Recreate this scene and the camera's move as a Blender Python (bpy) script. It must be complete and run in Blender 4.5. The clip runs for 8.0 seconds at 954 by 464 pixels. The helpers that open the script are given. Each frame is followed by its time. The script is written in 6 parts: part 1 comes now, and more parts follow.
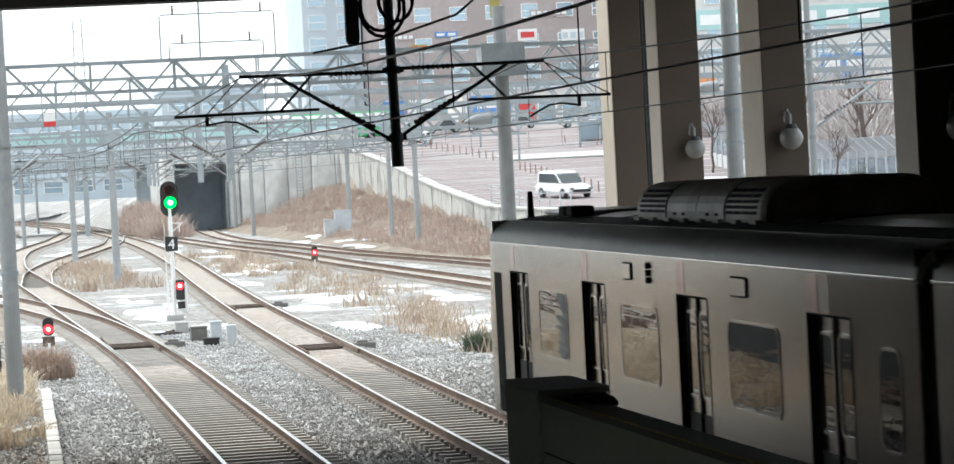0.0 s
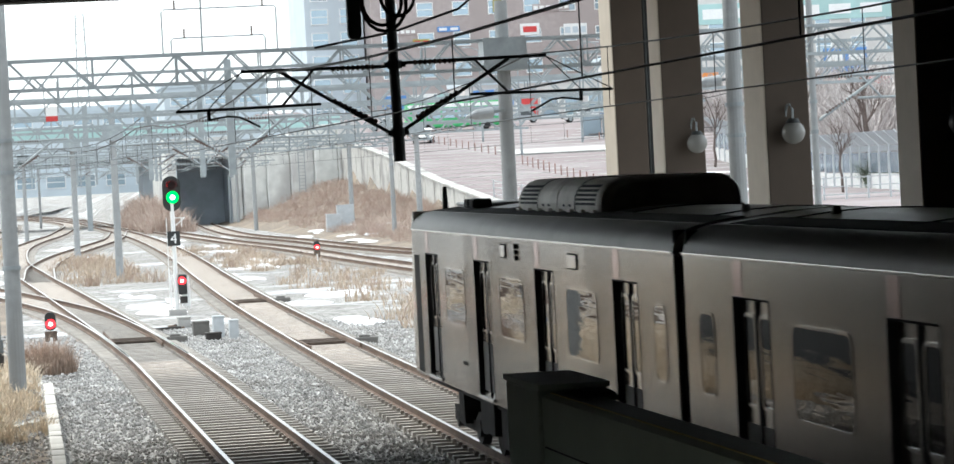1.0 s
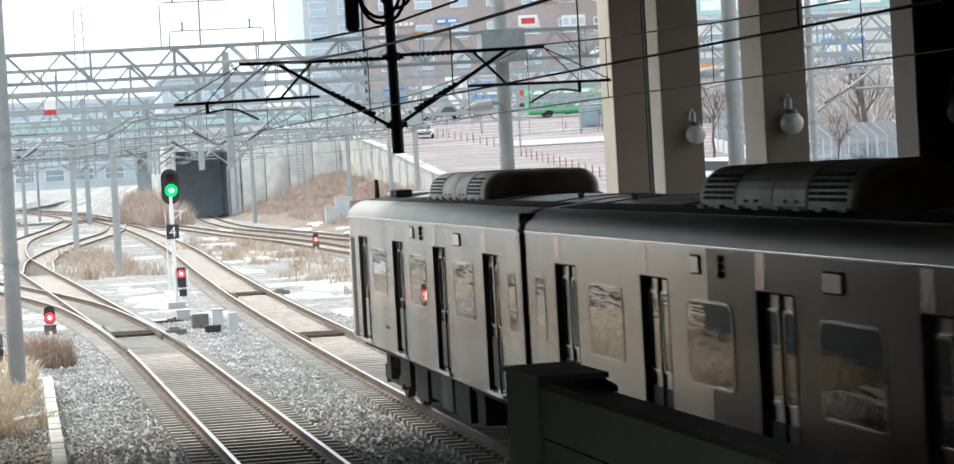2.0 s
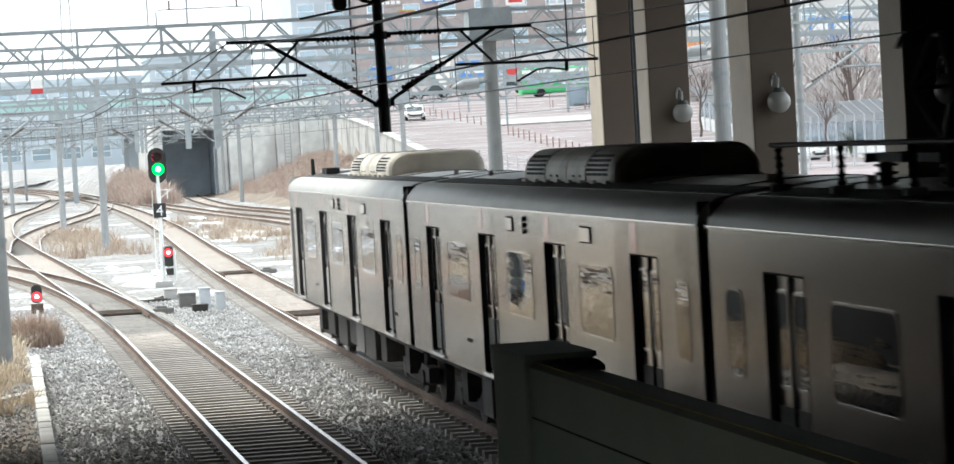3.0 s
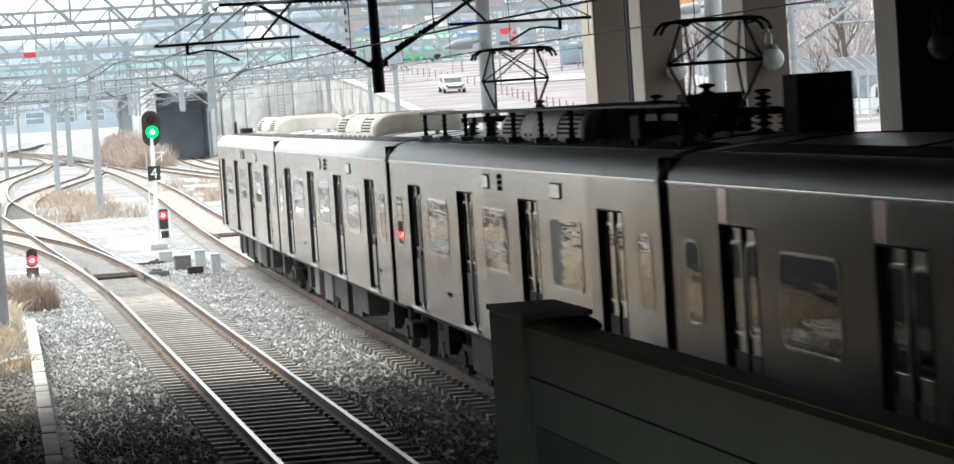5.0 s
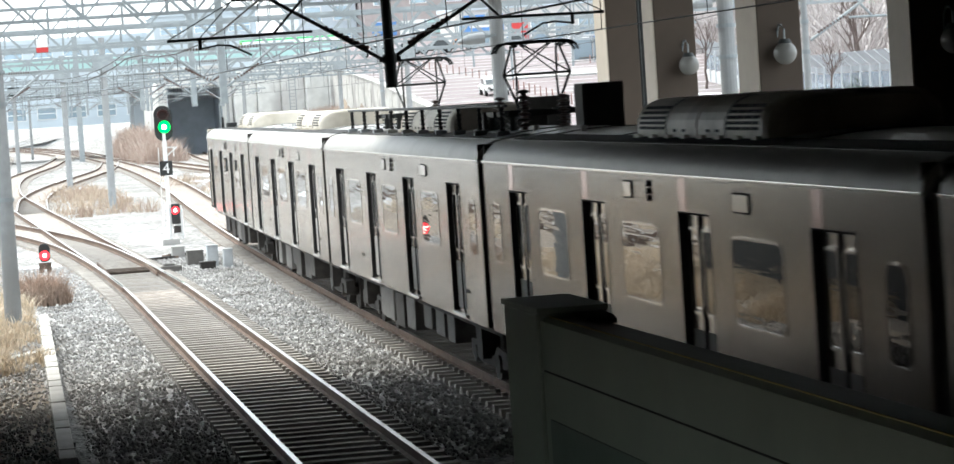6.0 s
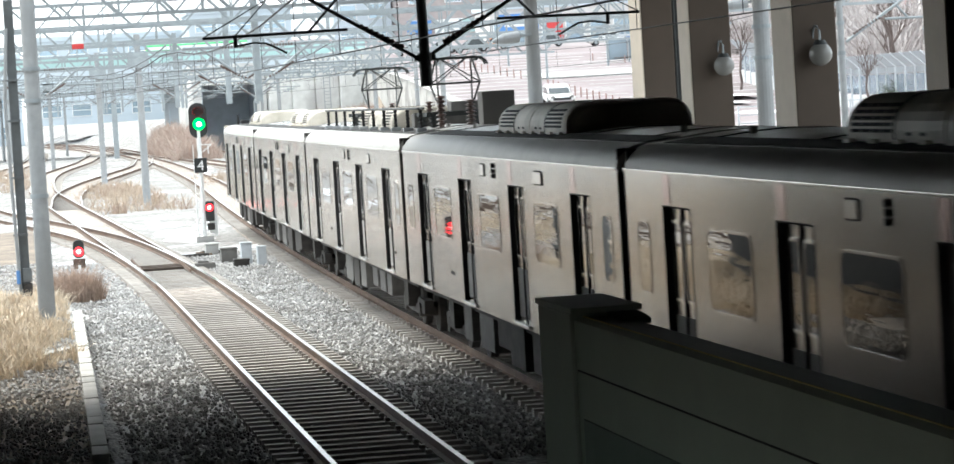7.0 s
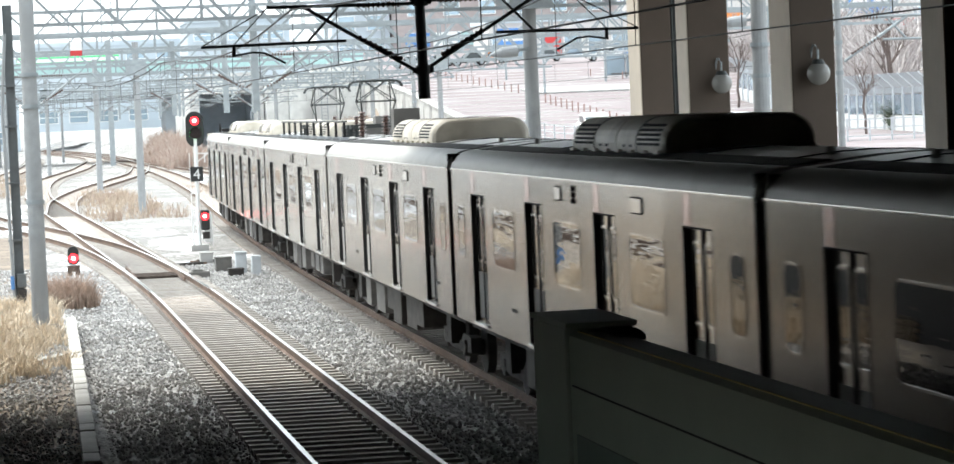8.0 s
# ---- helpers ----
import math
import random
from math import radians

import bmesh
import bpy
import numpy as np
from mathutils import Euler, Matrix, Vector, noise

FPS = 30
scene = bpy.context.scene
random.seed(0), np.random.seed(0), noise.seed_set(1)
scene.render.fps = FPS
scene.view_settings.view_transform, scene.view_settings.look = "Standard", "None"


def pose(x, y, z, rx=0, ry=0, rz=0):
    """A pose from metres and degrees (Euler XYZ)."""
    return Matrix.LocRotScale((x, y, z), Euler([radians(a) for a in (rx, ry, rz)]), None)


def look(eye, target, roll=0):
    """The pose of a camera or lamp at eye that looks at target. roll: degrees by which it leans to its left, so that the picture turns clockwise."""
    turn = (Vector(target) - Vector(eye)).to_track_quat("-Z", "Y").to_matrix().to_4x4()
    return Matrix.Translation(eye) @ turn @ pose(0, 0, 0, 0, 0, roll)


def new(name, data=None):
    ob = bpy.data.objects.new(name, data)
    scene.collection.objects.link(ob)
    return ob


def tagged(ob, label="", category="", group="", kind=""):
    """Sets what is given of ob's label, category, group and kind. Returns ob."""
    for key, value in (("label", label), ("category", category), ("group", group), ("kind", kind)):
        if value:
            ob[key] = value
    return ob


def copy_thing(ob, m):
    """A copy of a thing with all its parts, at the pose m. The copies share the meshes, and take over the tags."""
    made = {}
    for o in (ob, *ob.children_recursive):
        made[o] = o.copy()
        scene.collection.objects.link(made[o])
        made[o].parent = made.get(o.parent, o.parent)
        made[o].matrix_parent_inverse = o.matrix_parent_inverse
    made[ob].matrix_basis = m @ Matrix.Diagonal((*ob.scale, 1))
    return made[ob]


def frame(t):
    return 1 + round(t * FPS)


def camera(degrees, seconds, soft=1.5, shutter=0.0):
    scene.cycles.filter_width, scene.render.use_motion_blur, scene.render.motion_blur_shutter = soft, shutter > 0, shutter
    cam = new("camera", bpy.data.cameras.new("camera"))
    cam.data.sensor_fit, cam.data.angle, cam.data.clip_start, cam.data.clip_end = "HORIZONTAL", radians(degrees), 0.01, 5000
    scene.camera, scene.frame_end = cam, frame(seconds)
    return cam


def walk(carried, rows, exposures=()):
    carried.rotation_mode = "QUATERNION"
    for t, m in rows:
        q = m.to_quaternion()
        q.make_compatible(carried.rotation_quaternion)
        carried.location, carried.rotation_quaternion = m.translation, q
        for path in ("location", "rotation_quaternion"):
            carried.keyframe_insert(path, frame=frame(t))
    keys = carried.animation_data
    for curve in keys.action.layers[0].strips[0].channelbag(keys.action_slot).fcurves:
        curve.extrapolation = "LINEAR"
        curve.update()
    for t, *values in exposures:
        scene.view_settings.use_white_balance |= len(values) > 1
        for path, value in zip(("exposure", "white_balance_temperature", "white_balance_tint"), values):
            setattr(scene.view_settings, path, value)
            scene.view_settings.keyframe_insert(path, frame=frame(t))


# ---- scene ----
cam = camera(17.66, 8.0, 1.5, 0.4)
# camera: hand-held on the platform stairs, looking past the screen doors down the tracks
EYE_Z = 4.357
PATH = [
    (0.0, pose(0.000, 0, EYE_Z, 88.867, 2.952, -9.367)),
    (0.5, pose(0.008, 0, EYE_Z, 88.836, 2.845, -9.245)),
    (1.0, pose(0.010, 0, EYE_Z, 88.768, 2.978, -9.320)),
    (2.5, pose(0.011, 0, EYE_Z, 88.458, 3.246, -9.376)),
    (3.0, pose(0.011, 0, EYE_Z, 88.204, 3.226, -9.586)),
    (3.5, pose(0.012, 0, EYE_Z, 87.911, 3.385, -9.644)),
    (4.0, pose(0.012, 0, EYE_Z, 87.740, 3.464, -9.701)),
    (4.5, pose(0.012, 0, EYE_Z, 87.568, 3.665, -9.800)),
    (6.0, pose(-0.011, 0, EYE_Z, 87.362, 3.810, -9.490)),
    (6.5, pose(-0.006, 0, EYE_Z, 87.455, 3.560, -9.178)),
    (7.0, pose(-0.016, 0, EYE_Z, 87.387, 3.440, -8.846)),
    (7.5, pose(-0.020, 0, EYE_Z, 87.436, 2.898, -8.902)),
    (8.0, pose(-0.024, 0, EYE_Z, 87.635, 2.461, -8.900)),
]
walk(cam, PATH, [(0.0, 1.0, 6450, 5), (1.0, 1.0, 6450, 5), (3.5, 1.2, 6450, 5), (6.5, 1.4, 6450, 5), (8.0, 1.4, 6450, 5)])

# ---- light: bright overcast winter sky ----
world = bpy.data.worlds.new("overcast_sky")
scene.world = world
world.use_nodes = True
wn, wl = world.node_tree.nodes, world.node_tree.links
sky = wn.new("ShaderNodeTexSky")
sky.sky_type, sky.sun_disc = "NISHITA", False
sky.sun_elevation, sky.sun_rotation = radians(56), radians(-40)
sky.dust_density = 3.0
pale = wn.new("ShaderNodeMix")
pale.data_type = "RGBA"
pale.inputs["Factor"].default_value = 0.8
pale.inputs[7].default_value = (8.2, 8.7, 9.2, 1)
wl.new(sky.outputs[0], pale.inputs[6])
wl.new(pale.outputs[2], wn["Background"].inputs[0])
wn["Background"].inputs[1].default_value = 0.12
sun = new("sun", bpy.data.lights.new("sun", "SUN"))
sun.data.energy, sun.data.angle, sun.data.color = 1.5, radians(25), (1.0, 0.96, 0.9)
sun.matrix_world = look((0, 0, 0), (0.36, -0.42, -0.83))


# ---- materials ----
def mat(name, color, rough=0.7, metal=0.0, scale=8.0, vary=0.25, bump=0.0, second=None, mix_scale=None, spec=0.5, obj_var=0.0):
    """Surface with grain and larger stains; second: a colour that takes over in patches."""
    m = bpy.data.materials.new(name)
    m.use_nodes = True
    n, l = m.node_tree.nodes, m.node_tree.links
    b = n["Principled BSDF"]
    b.inputs["Roughness"].default_value, b.inputs["Metallic"].default_value = rough, metal
    b.inputs["Specular IOR Level"].default_value = spec
    co = n.new("ShaderNodeTexCoord")
    fine, big = n.new("ShaderNodeTexNoise"), n.new("ShaderNodeTexNoise")
    fine.inputs["Scale"].default_value, fine.inputs["Detail"].default_value = scale, 6
    big.inputs["Scale"].default_value, big.inputs["Detail"].default_value = mix_scale or scale * 0.13, 4
    for t in (fine, big):
        l.new(co.outputs["Object"], t.inputs["Vector"])
    c = color
    ramp = n.new("ShaderNodeValToRGB")
    lo, hi = 1 - vary, 1 + vary
    ramp.color_ramp.elements[0].position, ramp.color_ramp.elements[1].position = 0.3, 0.7
    ramp.color_ramp.elements[0].color = (c[0] * lo, c[1] * lo, c[2] * lo, 1)
    ramp.color_ramp.elements[1].color = (min(1, c[0] * hi), min(1, c[1] * hi), min(1, c[2] * hi), 1)
    l.new(fine.outputs[0], ramp.inputs[0])
    s = second or (c[0] * (1 - vary * 0.8), c[1] * (1 - vary * 0.85), c[2] * (1 - vary * 0.9))
    mx = n.new("ShaderNodeMix")
    mx.data_type = "RGBA"
    mx.inputs[7].default_value = (*s, 1)
    sel = n.new("ShaderNodeMapRange")
    sel.inputs[1].default_value, sel.inputs[2].default_value = 0.48, 0.62
    l.new(big.outputs[0], sel.inputs[0])
    l.new(sel.outputs[0], mx.inputs[0])
    l.new(ramp.outputs[0], mx.inputs[6])
    out = mx.outputs[2]
    if obj_var:
        info, hsv, rng = n.new("ShaderNodeObjectInfo"), n.new("ShaderNodeHueSaturation"), n.new("ShaderNodeMapRange")
        rng.inputs[3].default_value, rng.inputs[4].default_value = 1 - obj_var, 1 + obj_var
        l.new(info.outputs["Random"], rng.inputs[0])
        l.new(rng.outputs[0], hsv.inputs["Value"])
        l.new(out, hsv.inputs["Color"])
        out = hsv.outputs[0]
    l.new(out, b.inputs["Base Color"])
    if bump:
        bp = n.new("ShaderNodeBump")
        bp.inputs["Strength"].default_value, bp.inputs["Distance"].default_value = min(1, bump), 0.02
        l.new(fine.outputs[0], bp.inputs["Height"])
        l.new(bp.outputs[0], b.inputs["Normal"])
    return m


def glow(name, color, strength):
    m = bpy.data.materials.new(name)
    m.use_nodes = True
    b = m.node_tree.nodes["Principled BSDF"]
    b.inputs["Base Color"].default_value = (*color, 1)
    b.inputs["Emission Color"].default_value = (*color, 1)
    b.inputs["Emission Strength"].default_value = strength
    return m


def ballast_material(name, base, stone, snow_low, snow_high):
    """Crushed stone: a cell pattern with relief, rust dust and thin snow in hollows."""
    m = mat(name, base, 0.95, scale=2.0, vary=0.2, spec=0.2)
    n, l = m.node_tree.nodes, m.node_tree.links
    b = n["Principled BSDF"]
    co = n["Texture Coordinate"]
    vor = n.new("ShaderNodeTexVoronoi")
    vor.inputs["Scale"].default_value = stone
    l.new(co.outputs["Object"], vor.inputs["Vector"])
    hsv = n.new("ShaderNodeSeparateColor")
    l.new(vor.outputs["Color"], hsv.inputs[0])
    rng = n.new("ShaderNodeMapRange")
    rng.inputs[3].default_value, rng.inputs[4].default_value = 0.45, 1.5
    l.new(hsv.outputs[0], rng.inputs[0])
    mul = n.new("ShaderNodeVectorMath")
    mul.operation = "SCALE"
    l.new(b.inputs["Base Color"].links[0].from_socket, mul.inputs[0])
    l.new(rng.outputs[0], mul.inputs["Scale"])
    sn = n.new("ShaderNodeTexNoise")
    sn.inputs["Scale"].default_value, sn.inputs["Detail"].default_value = 0.16, 8
    sn.inputs["Roughness"].default_value = 0.65
    l.new(co.outputs["Object"], sn.inputs["Vector"])
    sr = n.new("ShaderNodeMapRange")
    sr.inputs[1].default_value, sr.inputs[2].default_value = snow_low, snow_high
    l.new(sn.outputs[0], sr.inputs[0])
    mx = n.new("ShaderNodeMix")
    mx.data_type = "RGBA"
    mx.inputs[7].default_value = (0.70, 0.72, 0.75, 1)
    l.new(sr.outputs[0], mx.inputs[0])
    l.new(mul.outputs[0], mx.inputs[6])
    l.new(mx.outputs[2], b.inputs["Base Color"])
    bp = n.new("ShaderNodeBump")
    bp.inputs["Strength"].default_value, bp.inputs["Distance"].default_value = 0.9, 0.04
    l.new(vor.outputs["Distance"], bp.inputs["Height"])
    bp.invert = True
    l.new(bp.outputs[0], b.inputs["Normal"])
    return m


M = {}
M["ballast"] = ballast_material("ballast", (0.43, 0.42, 0.41), 14.0, 0.60, 0.72)
M["yard"] = ballast_material("snowy_yard", (0.31, 0.30, 0.29), 10.0, 0.535, 0.67)
M["bed"] = ballast_material("rusty_ballast", (0.355, 0.30, 0.26), 14.0, 0.66, 0.8)
M["stone"] = mat("stone_chips", (0.45, 0.44, 0.43), 0.95, scale=6, vary=0.35, spec=0.2)
M["rail_side"] = mat("rusty_rail", (0.145, 0.095, 0.069), 0.85, 0.0, scale=5, vary=0.3, bump=0.2)
M["rail_top"] = mat("worn_rail_head", (0.62, 0.6, 0.57), 0.32, 1.0, scale=3, vary=0.12)
M["sleeper"] = mat("concrete_sleeper", (0.42, 0.39, 0.36), 0.9, scale=9, vary=0.2, bump=0.2, obj_var=0.15)
M["wood"] = mat("old_timber", (0.10, 0.075, 0.06), 0.9, scale=7, vary=0.4, bump=0.3, obj_var=0.2)
M["concrete"] = mat("weathered_concrete", (0.46, 0.45, 0.43), 0.9, scale=2.5, vary=0.14, bump=0.2, second=(0.30, 0.29, 0.28), mix_scale=0.35)
M["kerb"] = mat("kerb_concrete", (0.60, 0.575, 0.54), 0.9, scale=6, vary=0.15, bump=0.2, obj_var=0.12)
M["steel"] = mat("galvanised_steel", (0.31, 0.34, 0.355), 0.55, 0.35, scale=4, vary=0.14)
M["mast_dark"] = mat("dark_galvanised_steel", (0.13, 0.14, 0.145), 0.6, 0.3, scale=4, vary=0.15)
M["pole"] = mat("spun_concrete_pole", (0.31, 0.32, 0.325), 0.8, scale=5, vary=0.1)
# serves dark paint, and the near hanging post darkened for roof shade
M["black_steel"] = mat("dark_painted_shaded_steel", (0.05, 0.055, 0.055), 0.6, 0.2, scale=6, vary=0.25)
M["wire"] = mat("blackened_copper", (0.05, 0.05, 0.055), 0.6, 0.5, scale=4, vary=0.2)
M["insul"] = mat("brown_porcelain", (0.10, 0.06, 0.05), 0.3, scale=6, vary=0.2)
M["psd"] = mat("olive_grey_paint", (0.23, 0.268, 0.21), 0.5, 0.1, scale=2, vary=0.08)
M["psd_dark"] = mat("dark_panel", (0.10, 0.135, 0.105), 0.5, 0.1, scale=2, vary=0.1)
M["yellow"] = mat("yellow_line", (0.35, 0.30, 0.08), 0.6)
# column paint split by light: brown for shaded faces, cream for the lit side
M["column"] = mat("shaded_column_brown", (0.09, 0.066, 0.049), 0.75, scale=2, vary=0.07)
M["cream"] = mat("lit_side_cream", (0.46, 0.40, 0.33), 0.75, scale=2, vary=0.06)
# concrete paled for distance, its haze mixed into the base colour
M["far_concrete"] = mat("haze_pale_concrete", (0.62, 0.62, 0.60), 0.9, scale=1.2, vary=0.12, second=(0.48, 0.47, 0.46), mix_scale=0.25)
# near-black colours put the hall's shade into its soffit and walls
M["roof"] = mat("shade_dark_soffit", (0.06, 0.06, 0.06), 0.9, scale=2, vary=0.2)
M["wall"] = mat("shade_dark_wall", (0.06, 0.06, 0.06), 0.9, scale=1, vary=0.2)
M["globe"] = mat("opal_glass", (0.24, 0.235, 0.22), 0.25, scale=3, vary=0.03)
M["grass"] = mat("dry_grass", (0.71, 0.605, 0.475), 0.95, scale=9, vary=0.28, second=(0.62, 0.52, 0.40))
M["weeds"] = mat("dry_weeds", (0.50, 0.405, 0.315), 0.95, scale=9, vary=0.35, second=(0.40, 0.30, 0.245))
# brown of the far brush toned paler to include distance haze
M["brush"] = mat("haze_pale_brush", (0.42, 0.32, 0.275), 0.95, scale=9, vary=0.3, second=(0.53, 0.45, 0.385))
M["bark"] = mat("bare_bark", (0.13, 0.10, 0.09), 0.95, scale=9, vary=0.3)
M["fir"] = mat("evergreen", (0.12, 0.15, 0.10), 0.9, scale=9, vary=0.4)
M["earth"] = mat("bare_earth", (0.19, 0.155, 0.125), 0.95, scale=11, vary=0.5, bump=1.0, second=(0.27, 0.22, 0.17), mix_scale=0.5)
M["snow"] = mat("snow", (0.74, 0.76, 0.79), 0.8, scale=2, vary=0.06, bump=0.3)
M["paving"] = mat("red_block_paving", (0.215, 0.175, 0.178), 0.85, scale=1.5, vary=0.14, second=(0.265, 0.235, 0.237), mix_scale=0.08)
M["strip"] = mat("pale_paving", (0.46, 0.45, 0.44), 0.85, scale=1.5, vary=0.12)
M["asphalt"] = mat("asphalt", (0.17, 0.17, 0.175), 0.9, scale=3, vary=0.15)
M["stainless"] = mat("brushed_stainless", (0.74, 0.695, 0.635), 0.18, 0.70, scale=1.2, vary=0.05)
M["bright_trim"] = mat("polished_trim", (0.80, 0.79, 0.77), 0.2, 0.8, scale=3, vary=0.06)
M["kick"] = mat("matt_grey_panel", (0.30, 0.29, 0.275), 0.6, 0.2, scale=3, vary=0.12)
M["cantrail"] = mat("dull_steel_edge", (0.44, 0.425, 0.405), 0.5, 0.3, scale=1.5, vary=0.1)
M["stain_roof"] = mat("dusty_roof_metal", (0.52, 0.51, 0.495), 0.32, 0.35, scale=2, vary=0.15)
M["roof_mat"] = mat("black_roof_walkway", (0.035, 0.035, 0.035), 0.85, scale=6, vary=0.25)
M["ac"] = mat("cream_air_unit_paint", (0.66, 0.60, 0.51), 0.5, scale=1.6, vary=0.12, second=(0.47, 0.42, 0.34), mix_scale=1.1)
M["window"] = mat("tinted_train_glass", (0.03, 0.033, 0.035), 0.02, 0.0, scale=1.5, vary=0.06)
M["window"].node_tree.nodes["Principled BSDF"].inputs["IOR"].default_value = 1.85
M["rubber"] = mat("black_rubber", (0.015, 0.015, 0.016), 0.85, scale=6, vary=0.2)
M["under"] = mat("dirty_underframe", (0.045, 0.04, 0.037), 0.85, 0.1, scale=5, vary=0.4)
M["under_pale"] = mat("dusty_grey_box", (0.14, 0.133, 0.125), 0.8, scale=4, vary=0.25)
M["pink"] = mat("faded_red_film", (0.76, 0.54, 0.50), 0.22, 0.65, scale=3, vary=0.06)
M["post_red"] = mat("dull_red_post", (0.33, 0.21, 0.19), 0.7, scale=4, vary=0.2)
M["white"] = mat("white_paint", (0.78, 0.78, 0.77), 0.5, scale=4, vary=0.05)
M["red"] = mat("red_paint", (0.60, 0.05, 0.05), 0.5, scale=4, vary=0.1)
M["grey_box"] = mat("grey_cabinet_paint", (0.45, 0.47, 0.49), 0.6, scale=4, vary=0.1)
M["brick"] = mat("brown_brick_facade", (0.40, 0.345, 0.335), 0.85, scale=1.2, vary=0.10)
M["stonewall"] = mat("pale_stone_facade", (0.60, 0.58, 0.56), 0.85, scale=0.8, vary=0.08)
# pale blue-grey holds the distance haze of far buildings and viaduct
M["far_grey"] = mat("haze_pale_facade", (0.52, 0.58, 0.63), 0.85, scale=0.3, vary=0.08)
M["teal"] = mat("pale_green_panels", (0.38, 0.56, 0.55), 0.6, scale=0.4, vary=0.12)
M["car_glass"] = mat("dark_car_glass", (0.06, 0.07, 0.075), 0.06, 0.0, scale=1, vary=0.05)
M["glass"] = mat("facade_glass", (0.34, 0.43, 0.50), 0.12, 0.5, scale=0.5, vary=0.1)
M["green"] = mat("bus_green", (0.05, 0.42, 0.14), 0.4, scale=1, vary=0.06)
M["blue"] = mat("blue_paint", (0.10, 0.25, 0.55), 0.5, scale=1, vary=0.06)
M["orange"] = mat("orange_paint", (0.75, 0.25, 0.05), 0.5, scale=1, vary=0.06)
# underpass lining paled to blue-grey, distance haze put into the colour
M["hazy_hole"] = mat("haze_grey_lining", (0.42, 0.47, 0.52), 0.95, scale=0.5, vary=0.2)
M["sign_black"] = mat("black_plate", (0.02, 0.022, 0.022), 0.5)
M["lens_off"] = mat("dark_lens", (0.03, 0.02, 0.02), 0.15)
M["go"] = glow("green_lamp", (0.0, 0.60, 0.075), 1.5)
M["stop"] = glow("red_lamp", (0.95, 0.02, 0.03), 2.0)
M["core"] = glow("lamp_core", (0.45, 1.0, 0.45), 4.0)
M["core_red"] = glow("red_lamp_core", (1.0, 0.5, 0.42), 5.0)


def ripple(m, scale, strength):
    """Slight waviness of old glass and pressed sheet, so that reflections bend."""
    n, l = m.node_tree.nodes, m.node_tree.links
    no, bp, mp = n.new("ShaderNodeTexNoise"), n.new("ShaderNodeBump"), n.new("ShaderNodeMapping")
    mp.inputs["Scale"].default_value = (1.0, 0.22, 2.6)
    no.inputs["Scale"].default_value, no.inputs["Detail"].default_value = scale, 2
    bp.inputs["Strength"].default_value, bp.inputs["Distance"].default_value = strength, 0.02
    l.new(n["Texture Coordinate"].outputs["Object"], mp.inputs[0])
    l.new(mp.outputs[0], no.inputs["Vector"])
    l.new(no.outputs[0], bp.inputs["Height"])
    l.new(bp.outputs[0], n["Principled BSDF"].inputs["Normal"])


ripple(M["window"], 2.2, 0.13)
ripple(M["stainless"], 0.8, 0.10)


# ---- mesh helpers ----
def box(bm, x0, x1, y0, y1, z0, z1, bevel=0.0, m=None):
    r = bmesh.ops.create_cube(bm, size=1.0)
    vs = r["verts"]
    for v in vs:
        v.co = Vector((x0 + (v.co.x + 0.5) * (x1 - x0), y0 + (v.co.y + 0.5) * (y1 - y0), z0 + (v.co.z + 0.5) * (z1 - z0)))
    if bevel:
        bmesh.ops.bevel(bm, geom=list({e for v in vs for e in v.link_edges}), offset=bevel, segments=2, affect="EDGES", profile=0.6)
    elif m is not None:
        bmesh.ops.transform(bm, matrix=m, verts=vs)
    return bm


def rod(bm, a, b, r, r2=None, n=8):
    a, b = Vector(a), Vector(b)
    d = b - a
    m = Matrix.Translation((a + b) / 2) @ d.to_track_quat("Z", "Y").to_matrix().to_4x4()
    bmesh.ops.create_cone(bm, cap_ends=True, segments=n, radius1=r, radius2=r if r2 is None else r2, depth=d.length, matrix=m)
    return bm


def bar(bm, a, b, w, h=None):
    """Square bar from a to b."""
    a, b = Vector(a), Vector(b)
    d = b - a
    m = Matrix.Translation((a + b) / 2) @ d.to_track_quat("Z", "Y").to_matrix().to_4x4() @ Matrix.Diagonal((w, h or w, d.length, 1))
    bmesh.ops.create_cube(bm, size=1.0, matrix=m)
    return bm


def tube(bm, pts, r, n=6):
    """One unbroken round tube through the points."""
    pts = [Vector(p) for p in pts]
    rings = []
    for i, p in enumerate(pts):
        d = (pts[min(i + 1, len(pts) - 1)] - pts[max(i - 1, 0)]).normalized()
        u = d.cross(Vector((0, 0, 1)) if abs(d.z) < 0.95 else Vector((0, 1, 0))).normalized()
        v = d.cross(u)
        rings.append([bm.verts.new(p + (u * math.cos(2 * math.pi * k / n) + v * math.sin(2 * math.pi * k / n)) * r) for k in range(n)])
    for a, b in zip(rings, rings[1:]):
        for k in range(n):
            bm.faces.new((a[k], a[(k + 1) % n], b[(k + 1) % n], b[k]))
    bm.faces.new(list(reversed(rings[0])))
    bm.faces.new(rings[-1])
    return bm


